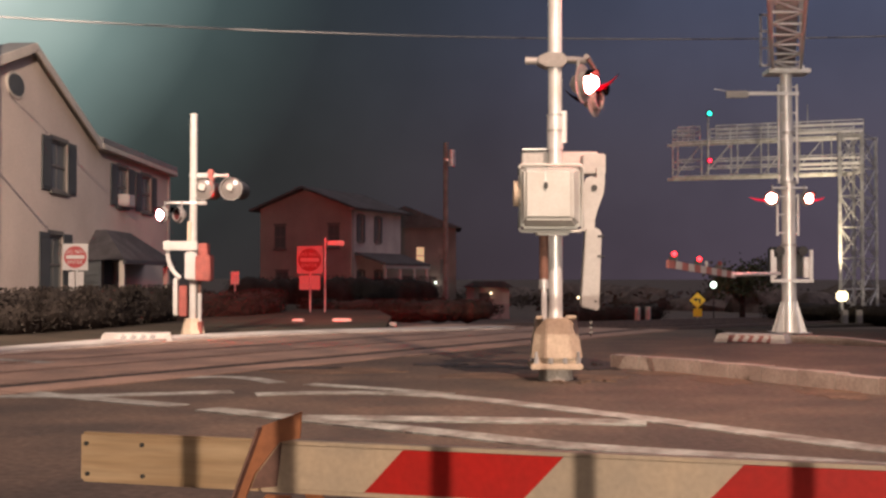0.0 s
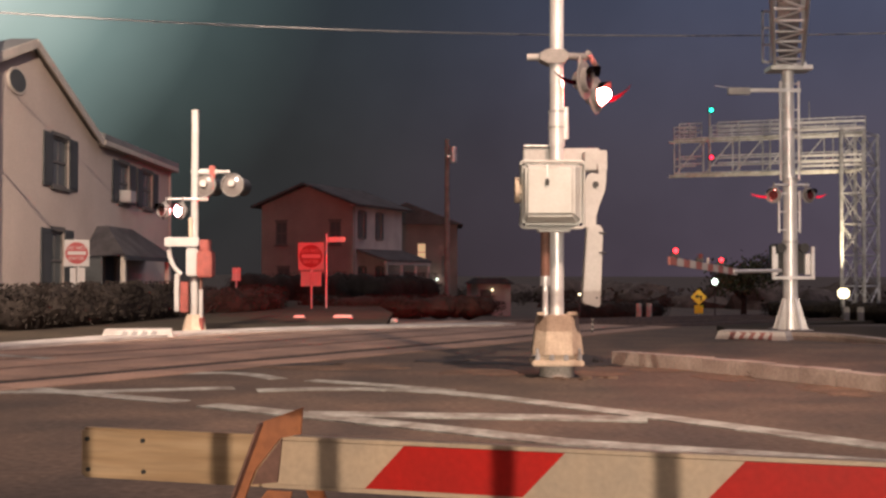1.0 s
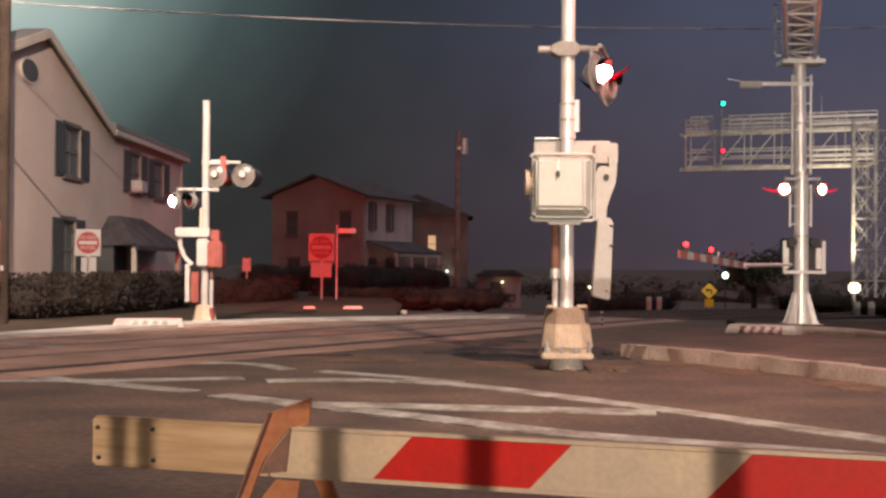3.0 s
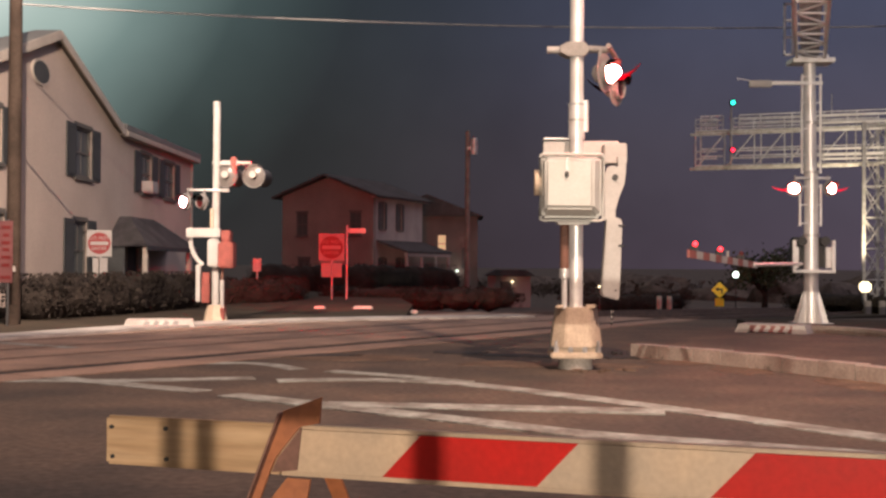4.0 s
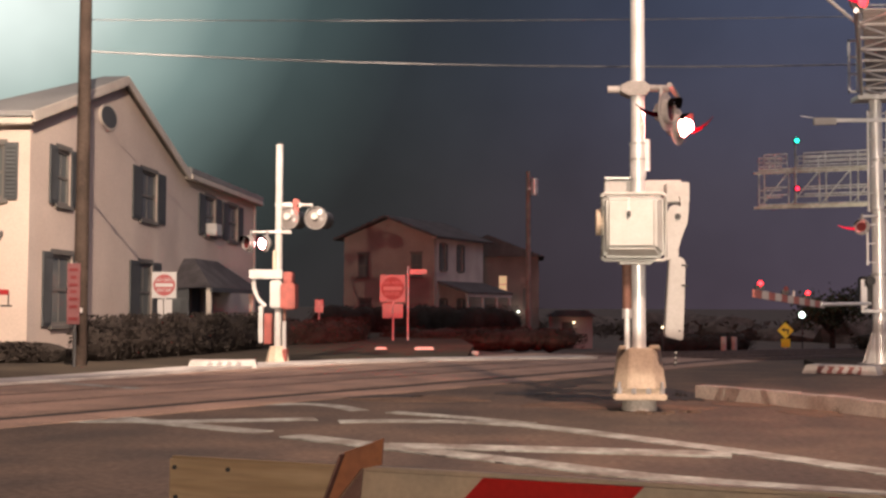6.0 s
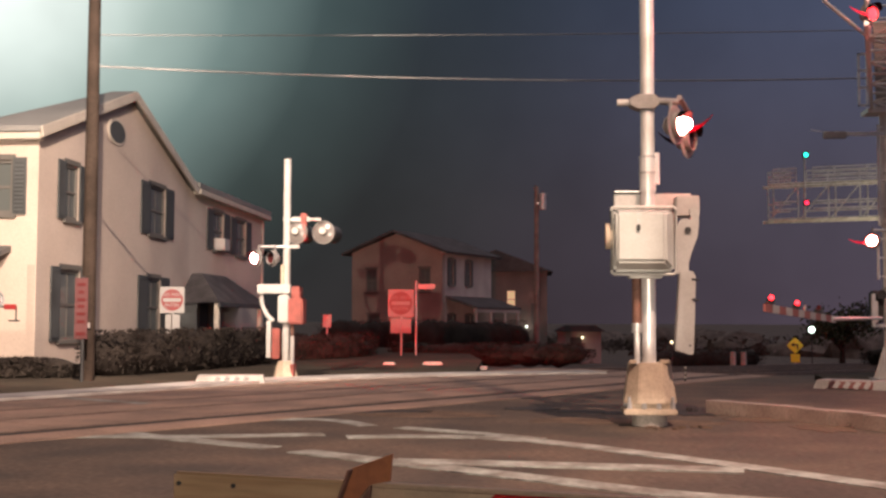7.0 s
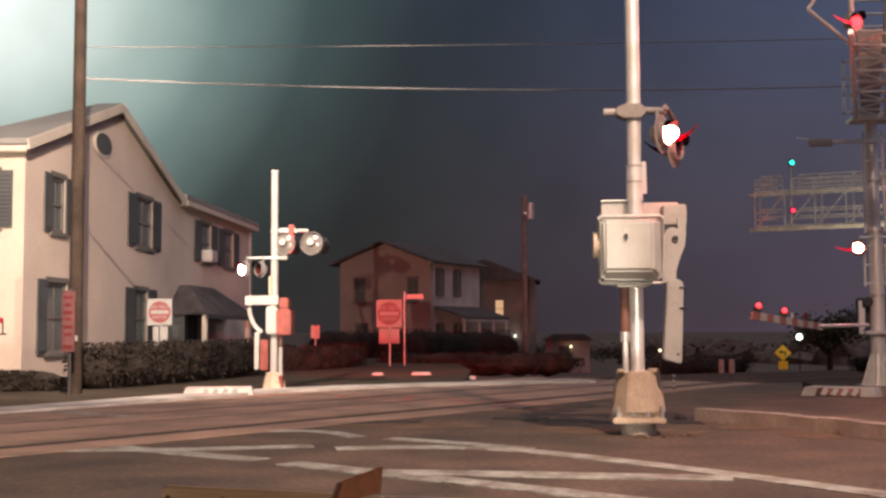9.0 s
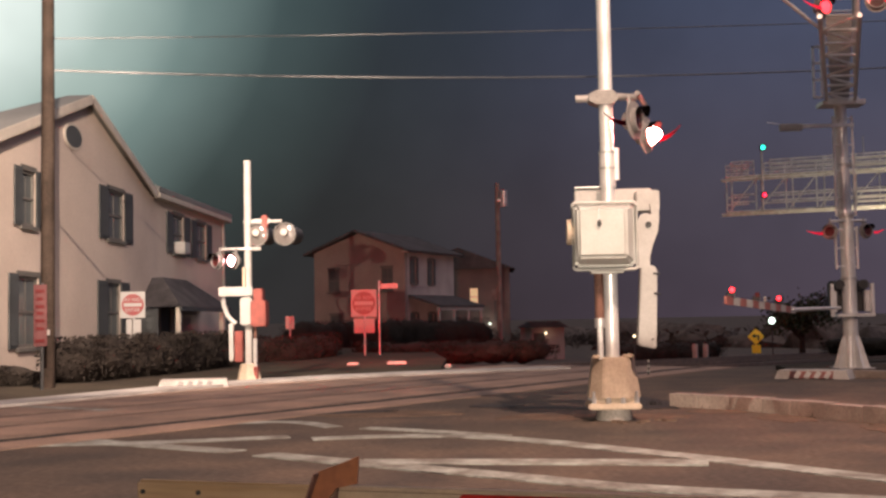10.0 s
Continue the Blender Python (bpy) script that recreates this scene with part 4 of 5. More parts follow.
# ---- striped board on its orange stand, before the camera ----
def barricade():
    """A striped board 4 m long across the foreground, held by an orange angle-iron leg."""
    a, b = Vector((-1.02, 3.33, 0.73)), Vector((1.03, 2.73, 0.73))
    d = (b - a).normalized()
    turn = math.degrees(math.atan2(d.y, d.x))
    s = thing("barricade", Matrix.Translation((a.x, a.y, 0)) @ pose(0, 0, 0, 0, 0, turn), "wooden barricade with red and white stripes and orange legs", "barricade")
    h0, h1, t = 0.605, 0.72, 0.035
    end = box(B(), -0.006, 0.549, 0.0, t, 0.592, 0.732, 0.008)
    part("end_board", end, WOOD, s, "bare yellowish end board with bolts")
    for x, z in ((0.017, 0.701), (0.021, 0.616), (0.193, 0.703), (0.196, 0.617)):
        part("bolt", rod(B(), (x, 0.002, z), (x, -0.006, z), 0.0065, n=8), BLACK, s)
    lean = 0.107
    cuts = [0.551, 0.954, 1.376, 1.812, 2.245, 2.68, 3.12]
    for i in range(len(cuts) - 1):
        x0, x1 = cuts[i], cuts[i + 1]
        k0, k1 = (0 if i == 0 else lean), lean
        part("stripe_section", slab(B(), [(x0 - k0, h0), (x1 - k1, h0), (x1, h1), (x0, h1)], 0.0, t - 0.001, "XZ"), REDB if i % 2 else WHITEB, s, "red stripe" if i % 2 else "cream stripe")
    part("top_edge", box(B(), 0.551, 3.1, 0.0, t, h1 + 0.001, 0.732, 0.003), WHITEB, s)
    part("bottom_edge", box(B(), 0.551, 3.0, 0.0, t, 0.592, h0 - 0.001, 0.003), WHITEB, s)
    # folded orange steel legs: a tab over the board, a narrow flange down its face, a broad plate below
    for x in (0.565, 2.80):
        def at(pts):
            return [(x + u, z) for u, z in pts]
        flange = slab(B(), at([(0.0, 0.771), (0.114, 0.813), (0.108, 0.742), (0.051, 0.730), (0.018, 0.690), (-0.022, 0.642), (-0.040, 0.598), (-0.262, 0.0), (-0.300, 0.0), (-0.066, 0.594)]), -0.022, -0.014, "XZ")
        part("leg_flange", flange, ORANGE, s, "orange steel angle leg")
        # dark triangle put in for the shadow inside the folded leg
        part("gusset", slab(B(), at([(0.050, 0.728), (0.037, 0.610), (-0.038, 0.600), (-0.020, 0.642), (0.018, 0.688)]), -0.010, -0.004, "XZ"), RUSTPIPE, s, "dark triangle for the shadow in the leg")
        part("leg_plate", slab(B(), at([(0.009, 0.588), (0.079, 0.588), (0.070, 0.534), (-0.16, 0.0), (-0.255, 0.0), (-0.042, 0.524)]), -0.012, -0.004, "XZ"), ORANGE, s, "broad orange leg plate")
        web = B()
        plank(web, (x - 0.300, -0.034, 0.0), (x + 0.0, -0.034, 0.768), 0.006, 0.026, (1, 0, 0))
        part("leg_web", web, RUSTPIPE, s, "dark brown leg edge")
        back = B()
        plank(back, (x + 0.06, 0.045, 0.72), (x + 0.16, 0.50, 0.0), 0.05, 0.008, (1, 0, 0))
        part("rear_leg", back, ORANGE, s)


barricade()


# ---- signal bridge over the tracks ----
def signal_bridge():
    s = thing("signal_bridge", pose(13.9, 40.3, ground_z(13.9, 40.3)), "galvanised lattice signal bridge with walkway rails", "signal bridge")
    o = Matrix.Translation(-Vector((13.9, 40.3, ground_z(13.9, 40.3))))
    g = ground_z(14, 40) - 0.05
    legs = [(13.52, 40.0), (14.28, 40.0), (14.55, 41.6), (15.35, 41.6)]
    for x, y in legs:
        part("tower_leg", box(B(), x - 0.05, x + 0.05, y - 0.05, y + 0.05, g, 6.12, 0.006), STEEL, s, "", o)
        part("footing", box(B(), x - 0.2, x + 0.2, y - 0.2, y + 0.2, g - 0.2, g + 0.22, 0.02), CONCRETE, s, "", o)
    levels = [g + 0.25 + (6.05 - g - 0.25) * i / 6 for i in range(7)]
    for (xa, ya), (xb, yb) in ((legs[0], legs[1]), (legs[2], legs[3]), (legs[1], legs[3]), (legs[0], legs[2])):
        for i in range(6):
            z0, z1 = levels[i], levels[i + 1]
            part("lattice_bar", rod(B(), (xa, ya, z0), (xb, yb, z1), 0.022, n=6), STEEL, s, "", o)
            part("lattice_bar", rod(B(), (xb, yb, z0), (xa, ya, z1), 0.022, n=6), STEEL, s, "", o)
            part("lattice_bar", rod(B(), (xa, ya, z1), (xb, yb, z1), 0.022, n=6), STEEL, s, "", o)

    def at(u, side, z):
        """u from the free end to the tower; side: front or back truss."""
        return (8.45 + 5.9 * u, 42.2 - 2.2 * u + side * 0.95, z)
    for side in (0, 1):
        for z, r in ((4.74, 0.055), (6.0, 0.05)):
            part("chord", rod(B(), at(-0.03, side, z), at(1.0, side, z), r, n=8), STEEL, s, "", o)
        # guard rails in two lengths, with a gap at the signal mast
        for z in (5.10, 5.36, 6.22, 6.38, 6.54):
            for u0, u1 in ((0.0, 0.125), (0.215, 1.0)):
                part("guard_rail", rod(B(), at(u0, side, z), at(u1, side, z), 0.020, n=6), STEEL, s, "", o)
        for u in (0.0, 0.06, 0.125, 0.215, 0.33, 0.5, 0.67, 0.84, 1.0):
            part("rail_post", rod(B(), at(u, side, 6.0), at(u, side, 6.54), 0.018, n=6), STEEL, s, "", o)
        for i in range(7):
            u = i / 6
            part("lattice_bar", rod(B(), at(u, side, 4.74), at(u, side, 6.0), 0.022, n=6), STEEL, s, "", o)
            if i < 6 and side:
                part("lattice_bar", rod(B(), at(u, side, 4.74), at(u + 1 / 6, side, 6.0), 0.018, n=6), STEEL, s, "", o)
    for i in range(7):
        for z in (4.74, 6.0):
            part("cross_bar", rod(B(), at(i / 6, 0, z), at(i / 6, 1, z), 0.022, n=6), STEEL, s, "", o)
    for z in (4.9, 5.05, 5.25, 5.9, 6.15, 6.4):
        part("walkway_board", plank(B(), at(0.66, 0, z) , at(1.0, 0, z), 0.07, 0.03), ALU, s, "pale walkway board", o)
    # two signal heads
    for z, mat, lbl in ((6.91, SIGNAL_GREEN, "green signal light"), (5.25, SIGNAL_RED, "red signal light")):
        head = part("signal_head", lathe(B(), [(0.12, 0.0), (0.12, 0.03), (0.11, 0.05), (0.09, 0.2), (0.005, 0.2), (0.005, 0.0)], 24), BLACK, s, "round black signal head", o @ pose(9.37, 41.2, z))
        part("lens", lens_mesh(0.072, 0.03), [mat, BLACK], head, lbl)
    part("signal_mast", rod(B(), (9.37, 41.45, 4.7), (9.37, 41.45, 7.05), 0.03, n=8), STEEL, s, "", o)
    part("whip", rod(B(), (12.75, 41.0, 6.5), (12.75, 41.0, 7.2), 0.015, n=6), STEEL, s, "", o)
    lampost = thing("track_lamp", pose(13.3, 39.2, ground_z(13.3, 39.2)), "glowing square lamp on a short post", "lamp")
    part("post", rod(B(), (0, 0, 0), (0, 0, 0.85), 0.04, n=8), STEEL, lampost)
    part("lamp_glass", box(B(), -0.17, 0.17, -0.14, 0.14, 0.85, 1.18, 0.06), WARM_GLOW, lampost, "glowing warm lamp glass")
    for x in (-0.02, 0.45):
        single("marker_post", box(B(), -0.09, 0.09, -0.09, 0.09, 0, 0.55, 0.02), PALE, "short pale concrete marker post", "post", "marker posts", "", pose(13.2 + x, 38.6, ground_z(13.2, 38.6)))


signal_bridge()


# ---- signs ----
def no_entry(x, y, size, g, plates, faces, white, red):
    s = thing("no_entry_sign", pose(x, y, g, 0, 0, faces), "square white sign with a red no-entry disc on a post", "road sign", "no-entry signs")
    zc = plates["z"]
    part("post", rod(B(), (0.02, 0.03, -0.1), (0.02, 0.03, zc + size * 0.5), 0.03, n=10), STEEL, s)
    board = part("board", box(B(), -size / 2, size / 2, -0.01, 0.004, zc - size / 2 - 0.03, zc + size / 2 + 0.03, 0.004), white, s, "white sign board")
    disc = slab(B(), ring(0, zc, size * 0.45, None, 32), -0.016, -0.0105, "XZ")
    part("disc", disc, red, board, "red disc")
    part("bar", box(B(), -size * 0.36, size * 0.36, -0.021, -0.0165, zc - size * 0.07, zc + size * 0.07), white, board, "white bar")
    for body, dz in (("DO NOT", 0.21), ("ENTER", -0.22)):
        word(body, size * 0.19, white, board, -0.018, zc + dz * size)
    for x0, x1, z0, z1 in plates["below"]:
        part("plate", box(B(), x0, x1, -0.008, 0.0, z0, z1, 0.004), white, s, "small plain white plate")


no_entry(-9.07, 29.0, 0.60, ground_z(-9, 29), {"z": 1.70, "below": ((-0.16, -0.02, 0.80, 1.34), (0.02, 0.20, 0.80, 1.34))}, 12, SIGNW, SIGNR)
no_entry(-4.31, 38.0, 0.83, ground_z(-4.3, 38), {"z": 1.95, "below": ((-0.33, -0.01, 0.98, 1.46), (0.01, 0.34, 0.98, 1.46))}, 4, DIMW, DIMR)


def small_signs():
    g = ground_z(-3.8, 38.4)
    s = thing("street_name_sign", pose(-3.85, 38.4, g), "white street name blade on a thin post", "street sign")
    part("post", rod(B(), (0, 0, -0.1), (0, 0, 2.72), 0.03, n=10), STEEL, s)
    part("blade", box(B(), 0.06, 0.62, -0.015, 0.0, 2.45, 2.61, 0.003), SIGNW, s, "white name blade")
    part("name_bar", box(B(), 0.12, 0.56, -0.019, -0.0155, 2.50, 2.56), PALE, s)
    g = ground_z(-6.4, 36)
    s = thing("small_sign", pose(-6.37, 36, g), "small white two-part sign on a thin post", "road sign")
    part("post", rod(B(), (0, 0.02, -0.1), (0, 0.02, 1.45), 0.025, n=8), STEEL, s)
    part("plate", box(B(), -0.13, -0.015, -0.01, 0.0, 1.08, 1.48, 0.004), SIGNW, s)
    part("plate", box(B(), 0.03, 0.13, -0.01, 0.0, 1.08, 1.48, 0.004), SIGNW, s)
    # tall red sign on its post beside the timber pole
    s = thing("tall_red_sign", pose(-8.26, 21.0, 0), "tall narrow faded red sign on a dark post", "road sign")
    part("post", rod(B(), (0.02, 0.03, -0.1), (0.02, 0.03, 1.95), 0.03, n=8), DARKM, s)
    board = part("board", box(B(), -0.125, 0.125, -0.01, 0.0, 0.80, 1.92, 0.005), SIGNP, s, "faded red board")
    for i, (z, w) in enumerate(((1.80, 0.16), (1.66, 0.11), (1.52, 0.15), (1.40, 0.12), (1.26, 0.16), (1.12, 0.14), (0.90, 0.17))):
        part("bar", box(B(), -w / 2, w / 2, -0.014, -0.0105, z - 0.028, z + 0.028), DIMR, board, "darker red bar")
    # yellow diamond with a bent arrow
    g = ground_z(14.28, 66)
    s = thing("warning_sign", pose(14.28, 66, g), "yellow diamond warning sign with a black arrow", "road sign")
    zc = -0.15 - g
    part("post", rod(B(), (0, 0.03, -0.1), (0, 0.03, zc + 0.3), 0.03, n=8), STEEL, s)
    board = part("board", slab(B(), [(-0.46, zc), (0, zc - 0.46), (0.46, zc), (0, zc + 0.46)], -0.01, 0.0, "XZ"), SIGNY, s, "yellow diamond board")
    part("arrow", slab(B(), [(0.09, zc - 0.2), (0.17, zc - 0.2), (0.17, zc + 0.08), (-0.06, zc + 0.08), (-0.06, zc + 0.16), (-0.24, zc + 0.04), (-0.06, zc - 0.08), (-0.06, zc), (0.09, zc)], -0.016, -0.0105, "XZ"), BLACK, board, "black bent arrow")
    part("plate", box(B(), -0.25, 0.25, -0.01, 0.0, zc - 0.92, zc - 0.46, 0.004), SIGNY, s, "small yellow plate")
    for x, y in ((8.27, 50), (8.74, 50.2)):
        g = ground_z(x, y)
        single("bollard", rod(B(), (0, 0, 0), (0, 0, 0.78), 0.12, 0.11, 14), PALE, "short white bollard beside the road", "bollard", "bollards", "", pose(x, y, g))


small_signs()


def delineator():
    s = thing("delineator", pose(2.9, 23.1, 0), "thin dark marker post with small pale reflectors", "marker post")
    part("post", rod(B(), (0, 0, 0), (0.02, 0, 0.30), 0.016, n=8), DARKM, s)
    for z in (0.06, 0.15, 0.25):
        part("reflector", box(B(), -0.022, 0.028, -0.026, -0.018, z, z + 0.04, 0.003), PALE, s, "pale reflector")


delineator()


# ---- houses ----
def wall_cells(bm, u0, u1, v0, v1, holes, thick, place):
    """A wall panel from boxes round its openings; place maps (u, v, depth) to a point."""
    us = sorted({u0, u1, *[h[0] for h in holes], *[h[1] for h in holes]})
    vs = sorted({v0, v1, *[h[2] for h in holes], *[h[3] for h in holes]})
    for a, b in zip(us, us[1:]):
        for c, d in zip(vs, vs[1:]):
            m, n = (a + b) / 2, (c + d) / 2
            if any(h[0] < m < h[1] and h[2] < n < h[3] for h in holes):
                continue
            pts = [bm.verts.new(place(p, q, w)) for w in (0, thick) for p, q in ((a, c), (b, c), (b, d), (a, d))]
            for f in ((0, 1, 2, 3), (7, 6, 5, 4), (0, 4, 5, 1), (1, 5, 6, 2), (2, 6, 7, 3), (3, 7, 4, 0)):
                bm.faces.new([pts[i] for i in f])
    return bm


def rect(bm, place, u0, u1, v0, v1, d0, d1):
    pts = [bm.verts.new(place(p, q, w)) for w in (d0, d1) for p, q in ((u0, v0), (u1, v0), (u1, v1), (u0, v1))]
    for f in ((0, 1, 2, 3), (7, 6, 5, 4), (0, 4, 5, 1), (1, 5, 6, 2), (2, 6, 7, 3), (3, 7, 4, 0)):
        bm.faces.new([pts[i] for i in f])
    return bm


def window(house, base, place, u0, u1, v0, v1, shutters=0.0, glass=None, rows=2, cols=2, curtain=True):
    """A sash window in the opening: frame, sill, panes, curtain behind, shutters beside. Depth grows into the wall."""
    fr = B()
    f = 0.07
    mid = (v0 + v1) / 2
    loops = [[fr.verts.new(place(a, b, d)) for a, b in ((u0 + i, v0 + i), (u1 - i, v0 + i), (u1 - i, v1 - i), (u0 + i, v1 - i))] for i, d in ((0, 0.02), (0, 0.12), (f, 0.12), (f, 0.02))]
    for p, q in zip(loops, loops[1:] + loops[:1]):
        for i in range(4):
            fr.faces.new((p[i], p[(i + 1) % 4], q[(i + 1) % 4], q[i]))
    w = part("window", fr, WINTRIM, house, "sash window with pale frame", base)
    part("meeting_rail", rect(B(), place, u0 + f, u1 - f, mid - 0.03, mid + 0.03, 0.03, 0.11), WINTRIM, w)
    for i in range(1, cols):
        u = u0 + (u1 - u0) * i / cols
        part("glazing_bar", rect(B(), place, u - 0.018, u + 0.018, v0 + f, v1 - f, 0.05, 0.09), WINTRIM, w)
    part("sill", rect(B(), place, u0 - 0.08, u1 + 0.08, v0 - 0.09, v0 - 0.002, -0.07, 0.1), WINTRIM, w)
    part("lintel", rect(B(), place, u0 - 0.05, u1 + 0.05, v1 + 0.002, v1 + 0.12, -0.03, 0.05), WINTRIM, w)
    for a, b in ((v0 + f, mid - 0.03), (mid + 0.03, v1 - f)):
        part("pane", rect(B(), place, u0 + f, u1 - f, a, b, 0.062, 0.07), glass or PANE, w, "dark glass pane")
    if shutters:
        for side, a, b in ((-1, u0 - shutters, u0 - 0.01), (1, u1 + 0.01, u1 + shutters)):
            sh = rect(B(), place, a, b, v0 - 0.02, v1 + 0.05, -0.05, -0.012)
            # louvres: one folded sheet
            n = 24
            fold = [[sh.verts.new(place(u, v0 + 0.06 + (v1 - v0 - 0.12) * i / n, -0.056 if i % 2 else -0.072)) for u in (a + 0.05, b - 0.05)] for i in range(n + 1)]
            for p, q in zip(fold, fold[1:]):
                sh.faces.new((p[0], p[1], q[1], q[0]))
            part("shutter", sh, SHUTTER, w, "dark louvred shutter")
    return w


def house_a():
    X0 = -10.5
    base_at = Vector((X0, 30, 0))
    base = Matrix.Translation(-base_at)
    h = thing("house", Matrix.Translation(base_at), "two-storey cream house with dark shutters and gable", "house", "houses")

    def east(u, v, d):
        return (X0 - d, u, v)

    def south(u, v, d):
        return (u, 24.15 + d, v)
    east_holes = [(25.55, 26.35, 3.42, 4.66), (31.35, 32.75, 3.50, 4.86), (37.75, 39.05, 3.46, 4.72), (40.75, 42.15, 3.44, 4.70),
                  (25.35, 26.55, 0.70, 2.28), (31.25, 32.4, 0.70, 2.30), (36.4, 37.6, -0.3, 2.0)]
    part("wall", wall_cells(B(), 24.15, 45.0, -0.5, 5.2, east_holes, 0.3, east), STUCCO, h, "cream painted wall", base)
    south_holes = [(-11.95, -11.05, 3.40, 4.55), (-14.6, -13.6, 3.40, 4.55)]
    part("wall", wall_cells(B(), -18.0, X0 - 0.301, -0.5, 5.2, south_holes, 0.3, south), STUCCO, h, "cream painted wall", base)
    part("wall", box(B(), -18, X0, 44.7, 44.98, -0.5, 5.19), STUCCO, h, "", base)
    part("wall", box(B(), -18.3, -18.0, 24.15, 45, -0.5, 5.19), STUCCO, h, "", base)
    part("gable", slab(B(), [(24.15, 5.2), (35.0, 5.2), (29.6, 6.95)], X0 - 0.3, X0, "YZ"), STUCCO, h, "cream gable end", base)
    vent = part("vent", slab(B(), ring(28.75, 5.88, 0.62, 0.33, 26), X0 - 0.05, X0 + 0.03, "YZ"), TRIM, h, "oval gable vent", base)
    part("louvre", slab(B(), ring(28.75, 5.88, 0.54, 0.27, 26), X0 + 0.03, X0 + 0.04, "YZ"), SHUTTER, vent, "dark oval louvre")
    # gable roof with its ridge along x, wing roof with its ridge along y
    def sheet(pts, t=0.16):
        bm = B()
        lo = [bm.verts.new(p) for p in pts]
        hi = [bm.verts.new((p[0], p[1], p[2] + t)) for p in pts]
        bm.faces.new(lo[::-1]), bm.faces.new(hi)
        for i in range(len(pts)):
            j = (i + 1) % len(pts)
            bm.faces.new((lo[i], lo[j], hi[j], hi[i]))
        return bm
    part("roof", sheet([(-10.32, 23.85, 5.12), (-10.32, 29.6, 6.97), (-10.95, 29.6, 6.97), (-12.1, 23.85, 5.12)], 0.12), PALE_ROOF, h, "pale roof toned into the lamp glare", base)
    part("roof", sheet([(-10.32, 29.6, 6.97), (-10.32, 35.35, 5.12), (-12.1, 35.35, 5.12), (-10.95, 29.6, 6.97)], 0.12), PALE_ROOF, h, "pale roof toned into the lamp glare", base)
    part("roof", sheet([(-10.95, 29.6, 6.97), (-12.1, 35.35, 5.12), (-12.1, 23.85, 5.12)], 0.12), PALE_ROOF, h, "pale roof toned into the lamp glare", base)
    part("flat_roof", box(B(), -18.5, -12.12, 23.85, 35.4, 5.205, 5.33), PALE_ROOF, h, "pale flat roof", base)
    part("roof", sheet([(-10.25, 35.42, 5.22), (-10.25, 45.3, 5.22), (-14.2, 45.3, 6.4), (-14.2, 35.42, 6.4)]), PALE_ROOF, h, "pale roof toned into the lamp glare", base)
    part("roof", sheet([(-14.2, 35.42, 6.4), (-14.2, 45.3, 6.4), (-18.6, 45.3, 5.1), (-18.6, 35.42, 5.1)]), PALE_ROOF, h, "pale roof toned into the lamp glare", base)
    for a, b in (((23.80, 5.05), (29.6, 6.92)), ((29.6, 6.92), (35.40, 5.05))):
        part("bargeboard", plank(B(), (-10.29, a[0], a[1] + 0.05), (-10.29, b[0], b[1] + 0.05), 0.22, 0.05), TRIM, h, "", base)
    part("cornice", box(B(), -10.49, -10.24, 35.45, 45.28, 5.03, 5.21, 0.02), TRIM, h, "pale eaves cornice", base)
    part("cornice", box(B(), -18.4, -10.36, 23.88, 24.14, 4.96, 5.10, 0.02), TRIM, h, "pale eaves cornice", base)
    part("corner_board", box(B(), -10.499, -10.46, 44.75, 44.97, -0.4, 5.0), TRIM, h, "", base)
    for i, (a, b, c, d) in enumerate(east_holes[:6]):
        wide = (b - a)
        window(h, base, east, a, b, c, d, {0: 0.42, 1: 0.72, 2: 0.75, 3: 0.75, 4: 0.5, 5: 0.75}[i])
    for a, b, c, d in south_holes:
        window(h, base, south, a, b, c, d, 0.30)
    part("door", box(B(), X0 - 0.12, X0 - 0.06, 36.4, 37.6, -0.3, 2.0, 0.01), SHUTTER, h, "dark front door", base)
    unit = part("air_conditioner", box(B(), X0 - 0.1, X0 + 0.32, 38.1, 38.8, 3.46, 3.85, 0.02), CASE, h, "pale window air conditioner", base)
    # dark hipped canopy with two posts
    can = B()
    rim = [(X0 + 0.002, 34.0), (X0 + 1.45, 33.4), (X0 + 1.45, 39.8), (X0 + 0.002, 41.4)]
    top = [(X0 + 0.002, 35.5), (X0 + 0.40, 35.2), (X0 + 0.40, 38.0), (X0 + 0.002, 39.6)]
    lo = [can.verts.new((*p, 1.66)) for p in rim]
    hi = [can.verts.new((*p, 2.58)) for p in top]
    can.faces.new(lo[::-1]), can.faces.new(hi)
    for i in range(4):
        can.faces.new((lo[i], lo[(i + 1) % 4], hi[(i + 1) % 4], hi[i]))
    part("canopy", can, ROOF_DARK, h, "dark hipped door canopy", base)
    part("canopy_fascia", box(B(), X0 + 1.40, X0 + 1.46, 33.4, 39.8, 1.53, 1.655, 0.01), SHUTTER, h, "", base)
    for y in (33.6, 38.9):
        part("canopy_post", box(B(), X0 + 1.24, X0 + 1.38, y, y + 0.14, -0.3, 1.655, 0.01), TRIM, h, "pale square canopy post", base)
    # dark louvred screen added at the porch side to shade the wall under the canopy
    part("shade_screen", box(B(), X0 + 0.004, X0 + 0.72, 33.62, 33.66, -0.3, 1.65, 0.008), SHUTTER, h, "dark screen added to shade the porch", base)
    for k in range(9):
        part("shade_slat", box(B(), X0 + 0.06, X0 + 0.68, 33.59, 33.618, -0.12 + 0.19 * k, -0.02 + 0.19 * k), SHUTTER, h, "", base)
    # dark side porch roof
    pr = B()
    slab(pr, [(22.3, 2.1), (24.14, 2.6), (24.14, 2.72), (22.3, 2.25)], -18, -11.05, "YZ")
    part("porch_roof", pr, ROOF, h, "dark lean-to porch roof", base)
